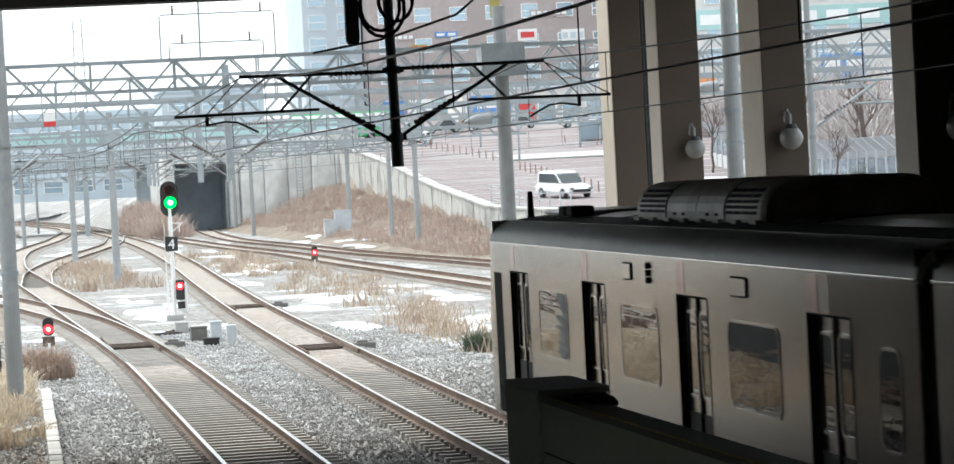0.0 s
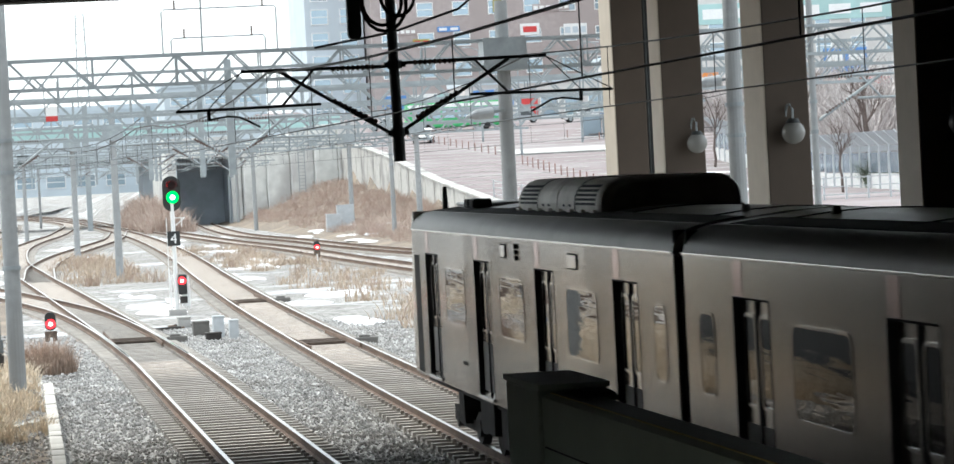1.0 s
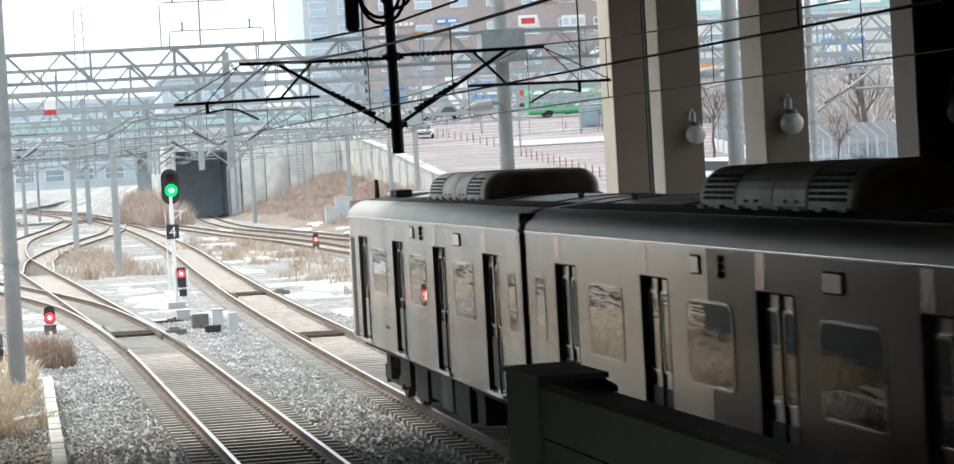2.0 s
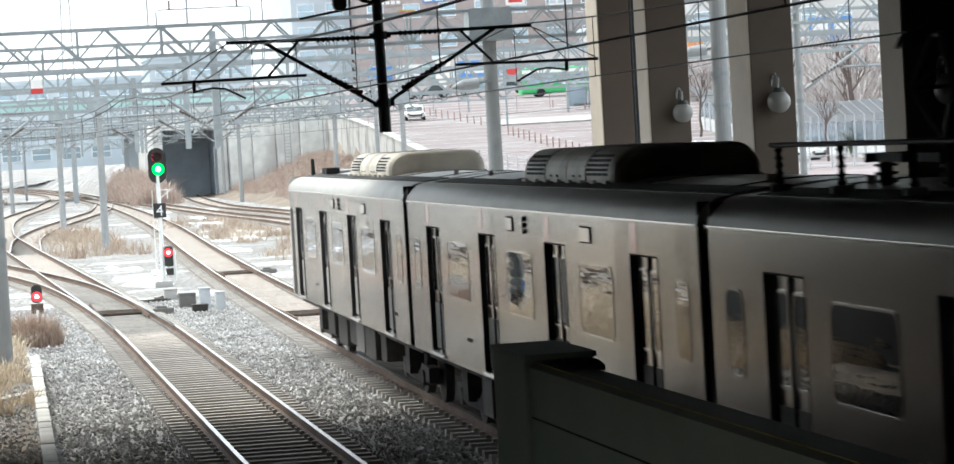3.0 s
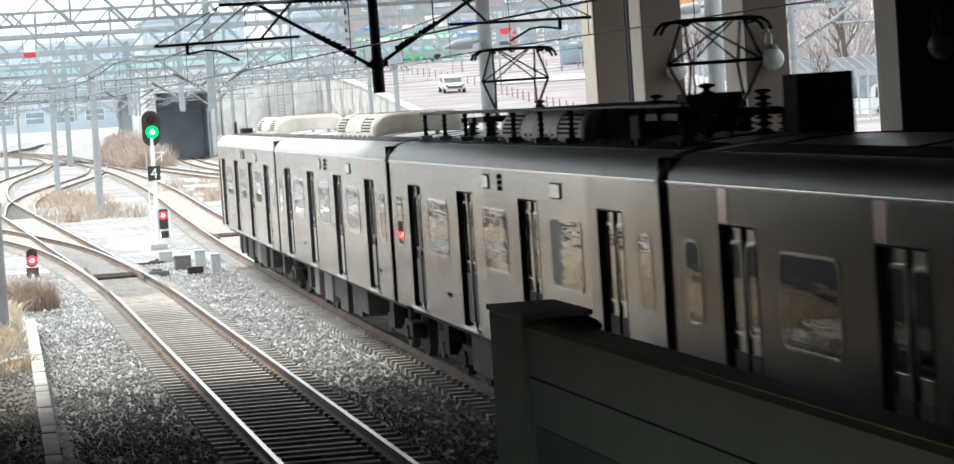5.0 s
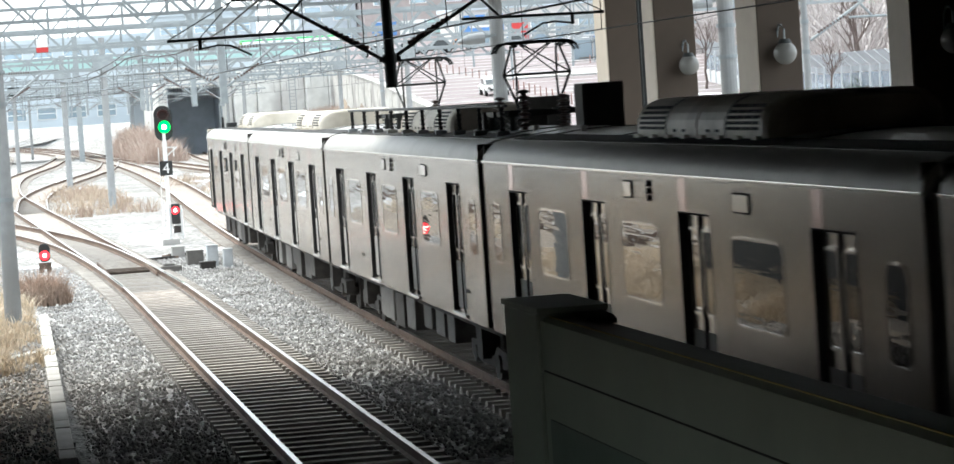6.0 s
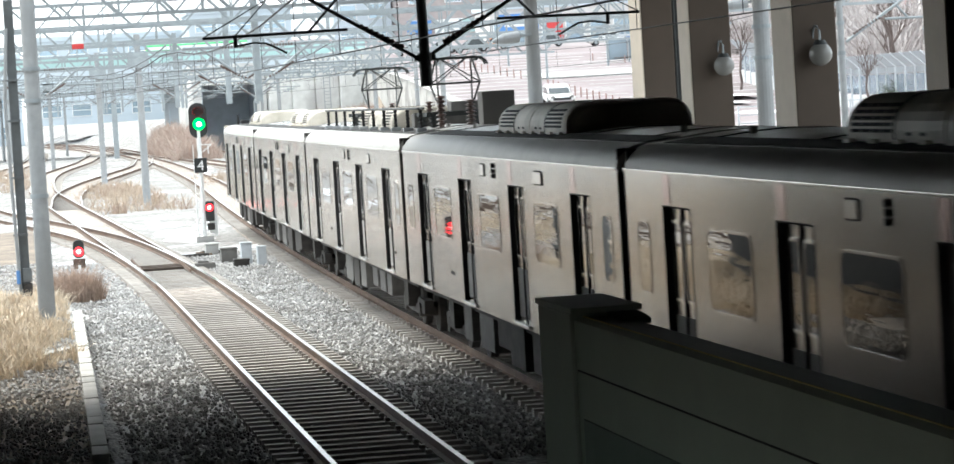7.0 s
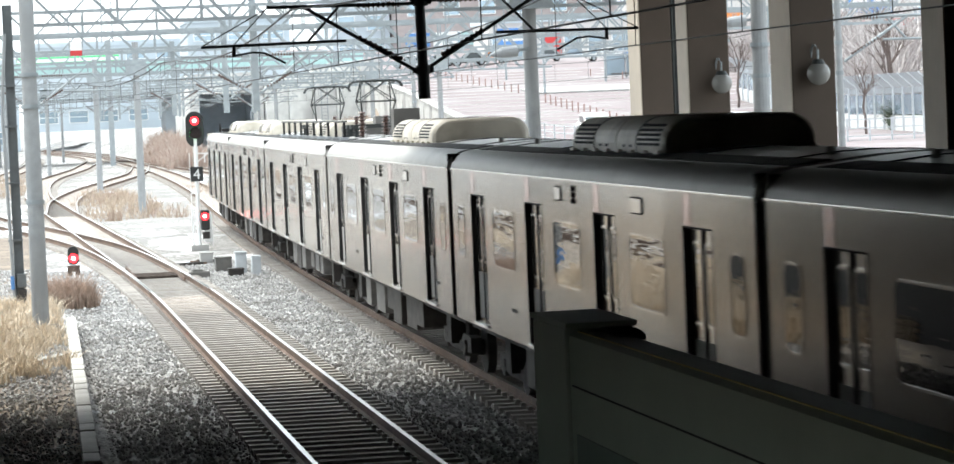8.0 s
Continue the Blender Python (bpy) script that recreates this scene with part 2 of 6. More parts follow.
def ribbed(bm, a, b, count, r0, r1, n=10):
    """Ribbed insulator between two points, as one lathed body."""
    a, b = Vector(a), Vector(b)
    d = (b - a).normalized()
    u = d.cross(Vector((0, 0, 1)) if abs(d.z) < 0.95 else Vector((0, 1, 0))).normalized()
    v = d.cross(u)
    rings = []
    for i in range(count):
        for t, r in ((0.0, r0), (0.3, r1), (0.5, r1 * 0.8), (0.7, r0)):
            c = a + (b - a) * ((i + t) / count)
            rings.append([bm.verts.new(c + (u * math.cos(2 * math.pi * k / n) + v * math.sin(2 * math.pi * k / n)) * r) for k in range(n)])
    for p, q in zip(rings, rings[1:]):
        for k in range(n):
            bm.faces.new((p[k], p[(k + 1) % n], q[(k + 1) % n], q[k]))
    bm.faces.new(list(reversed(rings[0])))
    bm.faces.new(rings[-1])
    return bm


def ball(bm, c, r, s=(1, 1, 1), seg=14):
    bmesh.ops.create_uvsphere(bm, u_segments=seg, v_segments=seg // 2 + 2, radius=r, matrix=Matrix.Translation(c) @ Matrix.Diagonal((*s, 1)))
    return bm


def profile(bm, pts, y0, y1, axis="Y"):
    """Closed outline (two coordinates) extruded along an axis."""
    def at(p, t):
        return {"Y": (p[0], t, p[1]), "X": (t, p[0], p[1]), "Z": (p[0], p[1], t)}[axis]
    a = [bm.verts.new(at(p, y0)) for p in pts]
    b = [bm.verts.new(at(p, y1)) for p in pts]
    n = len(pts)
    for i in range(n):
        bm.faces.new((a[i], a[(i + 1) % n], b[(i + 1) % n], b[i]))
    bm.faces.new(list(reversed(a)))
    bm.faces.new(b)
    bmesh.ops.recalc_face_normals(bm, faces=bm.faces[:])
    return bm


def ring(bm, outer, inner, x, depth):
    """Frame between two outlines in the plane x, standing depth proud of what lies behind."""
    rows = [[bm.verts.new((xx, *p)) for p in pts] for xx, pts in ((x - depth, outer), (x, outer), (x, inner), (x - depth, inner))]
    n = len(outer)
    for a, b in zip(rows, rows[1:]):
        for k in range(n):
            bm.faces.new((a[k], a[(k + 1) % n], b[(k + 1) % n], b[k]))
    bmesh.ops.recalc_face_normals(bm, faces=bm.faces[:])
    return bm


def round_rect(x0, x1, z0, z1, r, n=4):
    out = []
    for cx, cz, a0 in ((x1 - r, z1 - r, 0), (x0 + r, z1 - r, 90), (x0 + r, z0 + r, 180), (x1 - r, z0 + r, 270)):
        for i in range(n + 1):
            a = radians(a0 + 90 * i / n)
            out.append((cx + r * math.cos(a), cz + r * math.sin(a)))
    return out


def mesh_of(name, bm, material, smooth=False):
    me = bpy.data.meshes.new(name)
    bm.to_mesh(me)
    bm.free()
    me.materials.append(material)
    if smooth:
        for p in me.polygons:
            p.use_smooth = True
        me.set_sharp_from_angle(angle=radians(38))
    return me


def part(name, bm, material, parent=None, label="", smooth=False):
    ob = new(name, mesh_of(name, bm, material, smooth))
    ob.parent = parent
    return tagged(ob, label)


def empty(name, label, category, group="", kind="", at=(0, 0, 0)):
    ob = new(name)
    ob.empty_display_size = 0.2
    ob.location = at
    return tagged(ob, label, category, group, kind)


def smooth_line(pts, y):
    """Plan position x of a track at y, by a smooth curve through its points (y, x)."""
    ys = [p[0] for p in pts]
    if y <= ys[0]:
        return pts[0][1] + (y - ys[0]) * (pts[1][1] - pts[0][1]) / (ys[1] - ys[0])
    if y >= ys[-1]:
        return pts[-1][1] + (y - ys[-1]) * (pts[-1][1] - pts[-2][1]) / (ys[-1] - ys[-2])
    i = max(k for k in range(len(pts) - 1) if ys[k] <= y)
    def slope(k):
        a, b = max(0, k - 1), min(len(pts) - 1, k + 1)
        return (pts[b][1] - pts[a][1]) / (ys[b] - ys[a])
    h = ys[i + 1] - ys[i]
    t = (y - ys[i]) / h
    return ((2 * t**3 - 3 * t**2 + 1) * pts[i][1] + (t**3 - 2 * t**2 + t) * h * slope(i)
            + (-2 * t**3 + 3 * t**2) * pts[i + 1][1] + (t**3 - t**2) * h * slope(i + 1))


# plan of the tracks: (y, x) of each centre line; z = 0 is the rail head
MAIN = [(-120, 4.43), (0, 4.43), (60, 4.43), (78, 4.40), (92, 4.18), (110, 3.79), (130, 3.34), (156, 2.75), (190, 2.3), (240, 3.6), (300, 8.0), (380, 11.0), (520, 4.0)]
TRAIN = [(-180, 8.327), (0, 8.327), (20, 8.327), (60, 8.567), (100, 9.3), (135, 10.33), (190, 12.15), (255, 13.3), (320, 13.3), (430, 12.4), (560, 4.0)]
DIVERGE = [(70, 4.43), (80, 4.36), (94, 4.05), (107, 3.49), (117, 2.63), (130, 1.25), (150, -0.9), (180, -2.4), (240, -1.0), (320, 3.0), (420, 5.0)]
EAST_A = [(60, 20.6), (119, 20.0), (158, 19.2), (186, 18.9), (214, 17.8), (268, 16.6), (330, 14.6), (430, 13.4)]
EAST_B = [(90, 26.5), (147, 24.4), (181, 22.4), (209, 21.7), (238, 20.6), (271, 21.2), (300, 22.4), (360, 25.0)]
WEST = [(30, -5.2), (60, -5.0), (95, -4.7), (130, -4.2), (170, -3.4)]
LINK = [(150, 2.9), (175, 3.6), (200, 5.4), (230, 8.6), (255, 11.2), (290, 13.2)]


# ---- ground ----
def plaza_z(y):
    return max(1.75, 2.0 + 0.0429 * (y - 190)) if y < 480 else 2.0 + 0.0429 * 290


def wall_x(y):
    """Plan line of the retaining wall between the railway cutting and the street."""
    return 31.5 + (y - 190) * 0.0407 if y > 150 else 29.9


def parapet(y):
    """Height of the retaining wall above the street: a low upstand at its foot, a full parapet uphill."""
    return 0.34 + 0.52 * min(1.0, max(0.0, (y - 215) / 40))


def ground_z(x, y):
    z = -0.27
    if x < 1.2:
        z = -0.16 + 0.05 * noise.noise((x * 0.5, y * 0.3, 0))
    w = wall_x(y)
    if x > 24 and y > 155 and x < w:
        t = (x - 24) / (w - 24)
        z += min(1.0, t * 1.15) ** 1.2 * max(0.8, 1.05 + 0.0235 * (y - 187)) * min(1, (y - 155) / 30)
    if x >= w:
        z = plaza_z(y) - 0.35
    lo = smooth_line(TRAIN, y) + 2.2
    if lo < x < 19.2 and y > 275:
        z += 1.5 * math.sin((x - lo) / (19.2 - lo) * math.pi) ** 2 * min(1, (y - 275) / 30)
    return z + 0.03 * noise.noise((x * 0.9, y * 0.6, 3))


def ground():
    xs = sorted(set([-2500, -1200, -600, -300, -150, -80, -50, -30] + [-20 + 0.5 * i for i in range(45)] + [2.5 + 0.75 * i for i in range(60)] + [50, 60, 80, 120, 200, 400, 800, 1500, 2500]))
    ys = sorted(set([-400, -200, -120, -60] + [-20 + 5 * i for i in range(12)] + [40 + i for i in range(90)] + [130 + 3 * i for i in range(80)] + [380, 420, 480, 560, 700, 1000, 1600, 3000]))
    verts = [(x, y, ground_z(x, y)) for y in ys for x in xs]
    w = len(xs)
    faces, kinds = [], []
    for j in range(len(ys) - 1):
        for i in range(w - 1):
            faces.append((j * w + i, j * w + i + 1, (j + 1) * w + i + 1, (j + 1) * w + i))
            x, y = (xs[i] + xs[i + 1]) / 2, (ys[j] + ys[j + 1]) / 2
            near = x > 1.1 and y < 92 and x < 14
            kinds.append(2 if (x < 1.2 and y < 125) or (24 < x < 60 and 100 < y < 420) else 0 if near else 1)
    me = bpy.data.meshes.new("ground")
    me.from_pydata(verts, [], faces)
    for m in ("ballast", "yard", "earth"):
        me.materials.append(M[m])
    for p, k in zip(me.polygons, kinds):
        p.material_index = k
        p.use_smooth = True
    tagged(new("ground", me), "grey railway ballast with snow patches and brown earth", "ground", kind="structure")


ground()


# ---- tracks ----
RAIL = [(-0.035, 0.0), (0.035, 0.0), (0.036, -0.03), (0.012, -0.045), (0.012, -0.13), (0.07, -0.15), (0.07, -0.165), (-0.07, -0.165), (-0.07, -0.15), (-0.012, -0.13), (-0.012, -0.045), (-0.036, -0.03)]


def rail(parent, line, off, y0, y1, step=2.0):
    n = max(2, int((y1 - y0) / step))
    bm = bmesh.new()
    rows = []
    for i in range(n + 1):
        y = y0 + (y1 - y0) * i / n
        dx = (smooth_line(line, y + 0.5) - smooth_line(line, y - 0.5))
        x = smooth_line(line, y) + off * math.sqrt(1 + dx * dx)
        rows.append([bm.verts.new((x + px, y, pz)) for px, pz in RAIL])
    k = len(RAIL)
    for a, b in zip(rows, rows[1:]):
        for i in range(k):
            f = bm.faces.new((a[i], a[(i + 1) % k], b[(i + 1) % k], b[i]))
            f.material_index = 1 if i in (0,) else 0
    bm.faces.new(rows[0])
    bm.faces.new(list(reversed(rows[-1])))
    bmesh.ops.recalc_face_normals(bm, faces=bm.faces[:])
    ob = part("rail", bm, M["rail_side"], parent)
    ob.data.materials.append(M["rail_top"])
    return ob


def sleeper_mesh():
    bm = bmesh.new()
    profile(bm, [(-0.13, -0.28), (0.13, -0.28), (0.10, -0.172), (-0.10, -0.172)], -1.25, 1.25, "X")
    for s in (-1, 1):
        for o in (-0.12, 0.12):
            box(bm, s * 0.7525 + o - 0.035, s * 0.7525 + o + 0.035, -0.06, 0.06, -0.172, -0.12)
    return mesh_of("sleeper", bm, M["sleeper"])


SLEEPER = sleeper_mesh()


def track(name, line, y0, y1, label, near=(1, 0)):
    tr = empty(name, label, "railway track", "tracks of the yard", "structure")
    for s in (-1, 1):
        rail(tr, line, s * 0.7525, y0, y1)
    bed = bmesh.new()
    prev = None
    for i in range(int((y1 - y0) / 4) + 1):
        y = y0 + 4 * i
        full = min(1.0, max(0.0, (y - 60) / 14))  # the ballast fills up to the sleeper tops farther out
        half = 0.95 + 0.33 * full
        row = [bed.verts.new((smooth_line(line, y) + dx, y, z)) for dx, z in ((-half, -0.262), (-0.68, -0.262 + 0.086 * full), (0.68, -0.262 + 0.086 * full), (half, -0.262))]
        if prev:
            for a in range(3):
                bed.faces.new((prev[a], prev[a + 1], row[a + 1], row[a]))
        prev = row
    part("track_bed", bed, M["bed"], tr)
    rest = bmesh.new()
    for i in range(int((y1 - y0) / 0.602)):
        y = y0 + 0.3 + i * 0.602
        x = smooth_line(line, y)
        yaw = -math.atan(smooth_line(line, y + 0.5) - smooth_line(line, y - 0.5))
        m = Matrix.Translation((x, y, 0)) @ Matrix.Rotation(yaw, 4, "Z")
        if near[0] <= y <= near[1]:
            ob = new("sleeper", SLEEPER)
            ob.parent = tr
            ob.matrix_local = m @ pose(0, 0.02 * math.sin(i * 2.1), 0, 0, 0, 0.5 * math.sin(i * 1.3))
        else:
            box(rest, -1.25, 1.25, -0.11, 0.11, -0.28, -0.175, m=m)
    ob = part("sleepers", rest, M["sleeper"], tr)
    tagged(ob, kind="stuff")
    return tr


track("main_track", MAIN, -60, 480, "straight railway track with worn rails on concrete sleepers", (38, 90))
track("departure_track", TRAIN, -170, 520, "railway track with rusty rails curving into the distance", (28, 100))
track("diverging_track", DIVERGE, 78, 400, "turnout track branching from the main track")
track("siding_track", EAST_A, 60, 420, "rusty siding track beside snow and dry weeds")
track("tunnel_track", EAST_B, 90, 352, "rusty track running into the underpass")
track("crossover_track", LINK, 150, 290, "crossover track linking two main tracks")
track("west_track", WEST, 40, 160, "weathered railway track west of the dry grass")


def turnout_gear():
    """Switch blades, stretcher bars and slide timbers of the turnouts."""
    for line, y0, lab in ((MAIN, 88.5, "dark timber and steel rods of a track switch"), (TRAIN, 82.0, "weathered switch rods between the rails"), (TRAIN, 112.0, "dark crossing timbers between rusty rails")):
        x = smooth_line(line, y0)
        g = empty("point_machine", lab, "track switch", "track switches", at=(x, y0, 0))
        for i in range(3):
            bm = bmesh.new()
            box(bm, -0.68, 0.68, i * 0.75 - 0.75 - 0.09, i * 0.75 - 0.75 + 0.09, -0.17, -0.09, 0.015)
            part("stretcher_bar", bm, M["wood"], g)
        for s in (-1, 1):
            bm = bmesh.new()
            box(bm, s * 0.64 - 0.02, s * 0.64 + 0.02, -4, 4, -0.12, -0.012, 0.008)
            part("check_rail", bm, M["rail_side"], g)
        bm = bmesh.new()
        box(bm, 1.0, 1.6, -0.14, 0.14, -0.28, -0.08, 0.04)
        box(bm, 1.1, 1.4, -0.08, 0.08, -0.1, -0.02, 0.02)
        part("motor_box", bm, M["under_pale"], g)


turnout_gear()


def stones():
    """Loose chips on the ballast nearest to the station mouth."""
    rng = np.random.RandomState(4)
    base = np.array([(1, 0, 0), (-1, 0, 0), (0, 1, 0), (0, -1, 0), (0, 0, 1), (0, 0, -1)], float)
    tri = np.array([(0, 2, 4), (2, 1, 4), (1, 3, 4), (3, 0, 4), (2, 0, 5), (1, 2, 5), (3, 1, 5), (0, 3, 5)])
    count = 56000
    y = 38 + 58 * rng.rand(count) ** 1.15
    x = -1.0 + 13.5 * rng.rand(count)
    keep = np.ones(count, bool)
    for line in (MAIN, TRAIN):
        cx = np.array([smooth_line(line, v) for v in (38, 60, 80, 96)])
        c = np.interp(y, (38, 60, 80, 96), cx)
        keep &= ~((np.abs(x - c) < 1.27) & (rng.rand(count) < 0.7))
        keep &= np.abs(np.abs(x - c) - 0.7525) > 0.10
    x, y = x[keep], y[keep]
    k = len(x)
    r = 0.022 + 0.022 * rng.rand(k)
    q = rng.randn(k, 3, 3)
    q = np.linalg.qr(q)[0]
    pts = np.einsum("vj,kij->kvi", base, q) * (r[:, None, None] * (0.7 + 0.6 * rng.rand(k, 6, 1)))
    pts += np.stack([x, y, np.where(x < 1.15, -0.15, -0.262) + 0.03 * rng.rand(k)], 1)[:, None, :]
    faces = (np.arange(k)[:, None, None] * 6 + tri[None]).reshape(-1, 3)
    me = bpy.data.meshes.new("loose_ballast")
    me.from_pydata(pts.reshape(-1, 3).tolist(), [], faces.tolist())
    m = M["stone"]
    n, l = m.node_tree.nodes, m.node_tree.links
    b = n["Principled BSDF"]
    geo, rg, sc = n.new("ShaderNodeNewGeometry"), n.new("ShaderNodeMapRange"), n.new("ShaderNodeVectorMath")
    rg.inputs[3].default_value, rg.inputs[4].default_value = 0.65, 1.35
    sc.operation = "SCALE"
    l.new(geo.outputs["Random Per Island"], rg.inputs[0])
    l.new(b.inputs["Base Color"].links[0].from_socket, sc.inputs[0])
    l.new(rg.outputs[0], sc.inputs["Scale"])
    l.new(sc.outputs[0], b.inputs["Base Color"])
    me.materials.append(m)
    tagged(new("loose_ballast", me), "loose crushed grey ballast stones", "ballast", kind="stuff")


stones()


# ---- station: roof, columns, walls, platform and screen doors ----
def station():
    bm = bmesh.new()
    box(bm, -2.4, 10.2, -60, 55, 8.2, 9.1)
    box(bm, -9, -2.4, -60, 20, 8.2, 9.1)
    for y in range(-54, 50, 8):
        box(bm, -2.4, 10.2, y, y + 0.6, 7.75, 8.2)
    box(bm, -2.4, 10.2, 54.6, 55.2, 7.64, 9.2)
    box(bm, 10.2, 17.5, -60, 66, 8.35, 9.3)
    # unseen roof strip over the departure track, added to shade the columns
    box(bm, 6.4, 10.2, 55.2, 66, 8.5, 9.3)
    tagged(part("ceiling", bm, M["roof"]), "concrete soffit of the station hall, near-black for shade", "ceiling", kind="structure")
    # unseen boundary wall added to darken reflections in the near cars
    # unseen west walls added to block side light; slot lets light reach screen doors
    for nm, a in (("west_light_blocker", (-2.8, -2.4, 14, 50.5, -0.3, 9.1)), ("reflection_blocker", (-2.8, -2.5, 50.5, 69, -0.3, 2.5)), ("west_light_blocker", (-2.8, -2.4, -60, 6, -0.3, 9.1)), ("west_light_blocker", (-2.8, -2.4, 6, 14, 3.3, 9.1)), ("west_light_blocker", (-2.8, -2.4, 6, 14, -0.3, 2.3)), ("wall_east", (15.2, 15.6, -60, 44.6, -0.3, 8.35)), ("wall_south", (-9, 15.2, -60.4, -60, -0.3, 9.3))):
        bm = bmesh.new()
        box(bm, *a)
        tagged(part(nm, bm, M["wall"]), "plain dark station wall that shuts out light", "wall", kind="structure")
    bm = bmesh.new()
    box(bm, -9, 2.55, -60, 15.6, -0.3, 1.135)
    box(bm, -9, 2.75, -60, 15.8, 1.035, 1.14)
    tagged(part("platform", bm, M["concrete"]), "concrete station platform behind screen doors", "platform", kind="structure")
    bm = bmesh.new()
    box(bm, 12.6, 15.2, -60, 68, -0.3, 1.135)
    tagged(part("platform_east", bm, M["concrete"]), "far concrete station platform beside the columns", "platform", kind="structure")
    # stairs on which the viewer stands
    bm = bmesh.new()
    for i in range(12):
        box(bm, -1.4, 1.3, -2.6 + 0.3 * i - 1.0, -2.3 + 0.3 * i - 1.0, 1.14, 1.14 + 0.155 * (12 - i))
    tagged(part("stairs", bm, M["concrete"]), "concrete platform stairs", "stairs", kind="structure")


station()


def columns():
    for i, (x0, x1, y0, y1) in enumerate(((14.05, 14.75, 66.3, 67.5), (14.0, 14.85, 61.4, 62.35), (14.0, 14.8, 53.2, 54.6), (14.0, 15.0, 44.2, 45.3))):
        c = empty("column", "tall cream-painted station column", "column", "columns beside the far platform", at=(x0, y0, 1.135))
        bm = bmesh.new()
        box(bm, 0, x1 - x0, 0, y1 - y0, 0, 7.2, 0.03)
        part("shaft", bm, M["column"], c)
        # thin cream sheet paints the skylight falling on the track side
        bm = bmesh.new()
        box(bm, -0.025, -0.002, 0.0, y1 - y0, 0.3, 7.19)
        part("lit_side_sheet", bm, M["cream"], c, "cream sheet standing for the lit track side")
        bm = bmesh.new()
        box(bm, -0.06, x1 - x0 + 0.06, -0.06, y1 - y0 + 0.06, 0, 0.25, 0.02)
        part("plinth", bm, M["concrete"], c)
        if i == 0:
            for dx in (0.035, 0.10, 0.16):
                bm = bmesh.new()
                rod(bm, (x1 - x0 + dx, 0.05, 0.2), (x1 - x0 + dx, 0.05, 7.2), 0.034)
                part("drain_pipe", bm, M["black_steel"], c)
    for x, y, z in ((14.62, 61.15, 4.59), (14.42, 52.95, 4.66), (14.55, 43.9, 4.64)):
        g = empty("globe_lamp", "unlit round opal globe lamp on a curved arm", "lamp", "globe lamps on the columns", at=(x, y, z))
        bm = bmesh.new()
        ball(bm, (0, 0, 0), 0.21, seg=20)
        part("globe", bm, M["globe"], g, smooth=True)
        bm = bmesh.new()
        rod(bm, (0, 0, 0.17), (0, 0, 0.25), 0.13, 0.09, 14)
        part("cap", bm, M["black_steel"], g)
        bm = bmesh.new()
        tube(bm, [(0, 0, 0.25), (0, 0, 0.42), (-0.03, 0.06, 0.5), (-0.05, 0.14, 0.5), (-0.05, 0.25, 0.4), (-0.05, 0.3, 0.1)], 0.022)
        part("arm", bm, M["steel"], g)


columns()


def screen_doors():
    g = empty("platform_screen_door", "olive-grey platform screen door casing with a stepped end", "screen door", at=(2.98, 0.69, 1.09))
    g.rotation_euler = (0, 0, radians(0.94))
    bm = bmesh.new()
    profile(bm, [(0, 0), (0.30, 0), (0.30, 2.06), (0.26, 2.10), (0.04, 2.12), (0, 2.10)], -8, 14.35)
    part("header_casing", bm, M["psd"], g)
    bm = bmesh.new()
    box(bm, -0.02, 0.34, 14.36, 15.2, 0, 2.135, 0.012)
    part("end_post", bm, M["psd"], g)
    bm = bmesh.new()
    box(bm, -0.025, 0.34, 14.3, 15.25, 2.137, 2.165, 0.004)
    part("cap_plate", bm, M["psd"], g, "thin overhanging cap plate")
    bm = bmesh.new()
    profile(bm, [(13.98, 2.09), (14.34, 2.09), (14.34, 2.135), (14.1, 2.13), (13.98, 2.115)], 0.17, 0.31, "X")
    part("cable_duct", bm, M["psd_dark"], g)
    for i in range(9):
        bm = bmesh.new()
        y = 14.2 - i * 2.45
        box(bm, -0.012, 0.0, y - 2.42, y, 0.1, 1.62, 0.004)
        part("door_panel", bm, M["psd_dark"], g)
    bm = bmesh.new()
    box(bm, 0.035, 0.043, -8, 14.3, 2.119, 2.124)
    part("edge_trim", bm, M["yellow"], g)
    bm = bmesh.new()
    box(bm, -0.006, 0.0, -8, 14.3, 1.85, 1.857)
    part("seam", bm, M["rubber"], g)


screen_doors()


# ---- concrete kerb and cable trough at the grass edge ----
def kerb():
    k = empty("kerb", "row of concrete kerb blocks along dry grass", "kerb", kind="structure")
    bm = bmesh.new()
    box(bm, -0.11, 0.11, -0.49, 0.49, -0.4, 0.0, 0.015)
    me = mesh_of("block", bm, M["kerb"])
    for i in range(30):
        y = 40 + i * 0.99
        ob = new("block", me)
        ob.parent = k
        ob.matrix_local = pose(1.10 + (y - 48) * 0.0145, y, 0.02 + 0.012 * math.sin(i * 1.7), 0, 0.6 * math.sin(i * 2.3), -0.8 + 0.5 * math.sin(i))
    s = empty("concrete_slab", "broken concrete trough lid lying on earth", "slab", at=(0.75, 58.5, -0.1))
    bm = bmesh.new()
    box(bm, -0.55, 0.35, -0.16, 0.16, -0.05, 0.06, 0.02)
    part("lid", bm, M["concrete"], s)
    s.rotation_euler = (0, radians(-5), radians(35))


kerb()


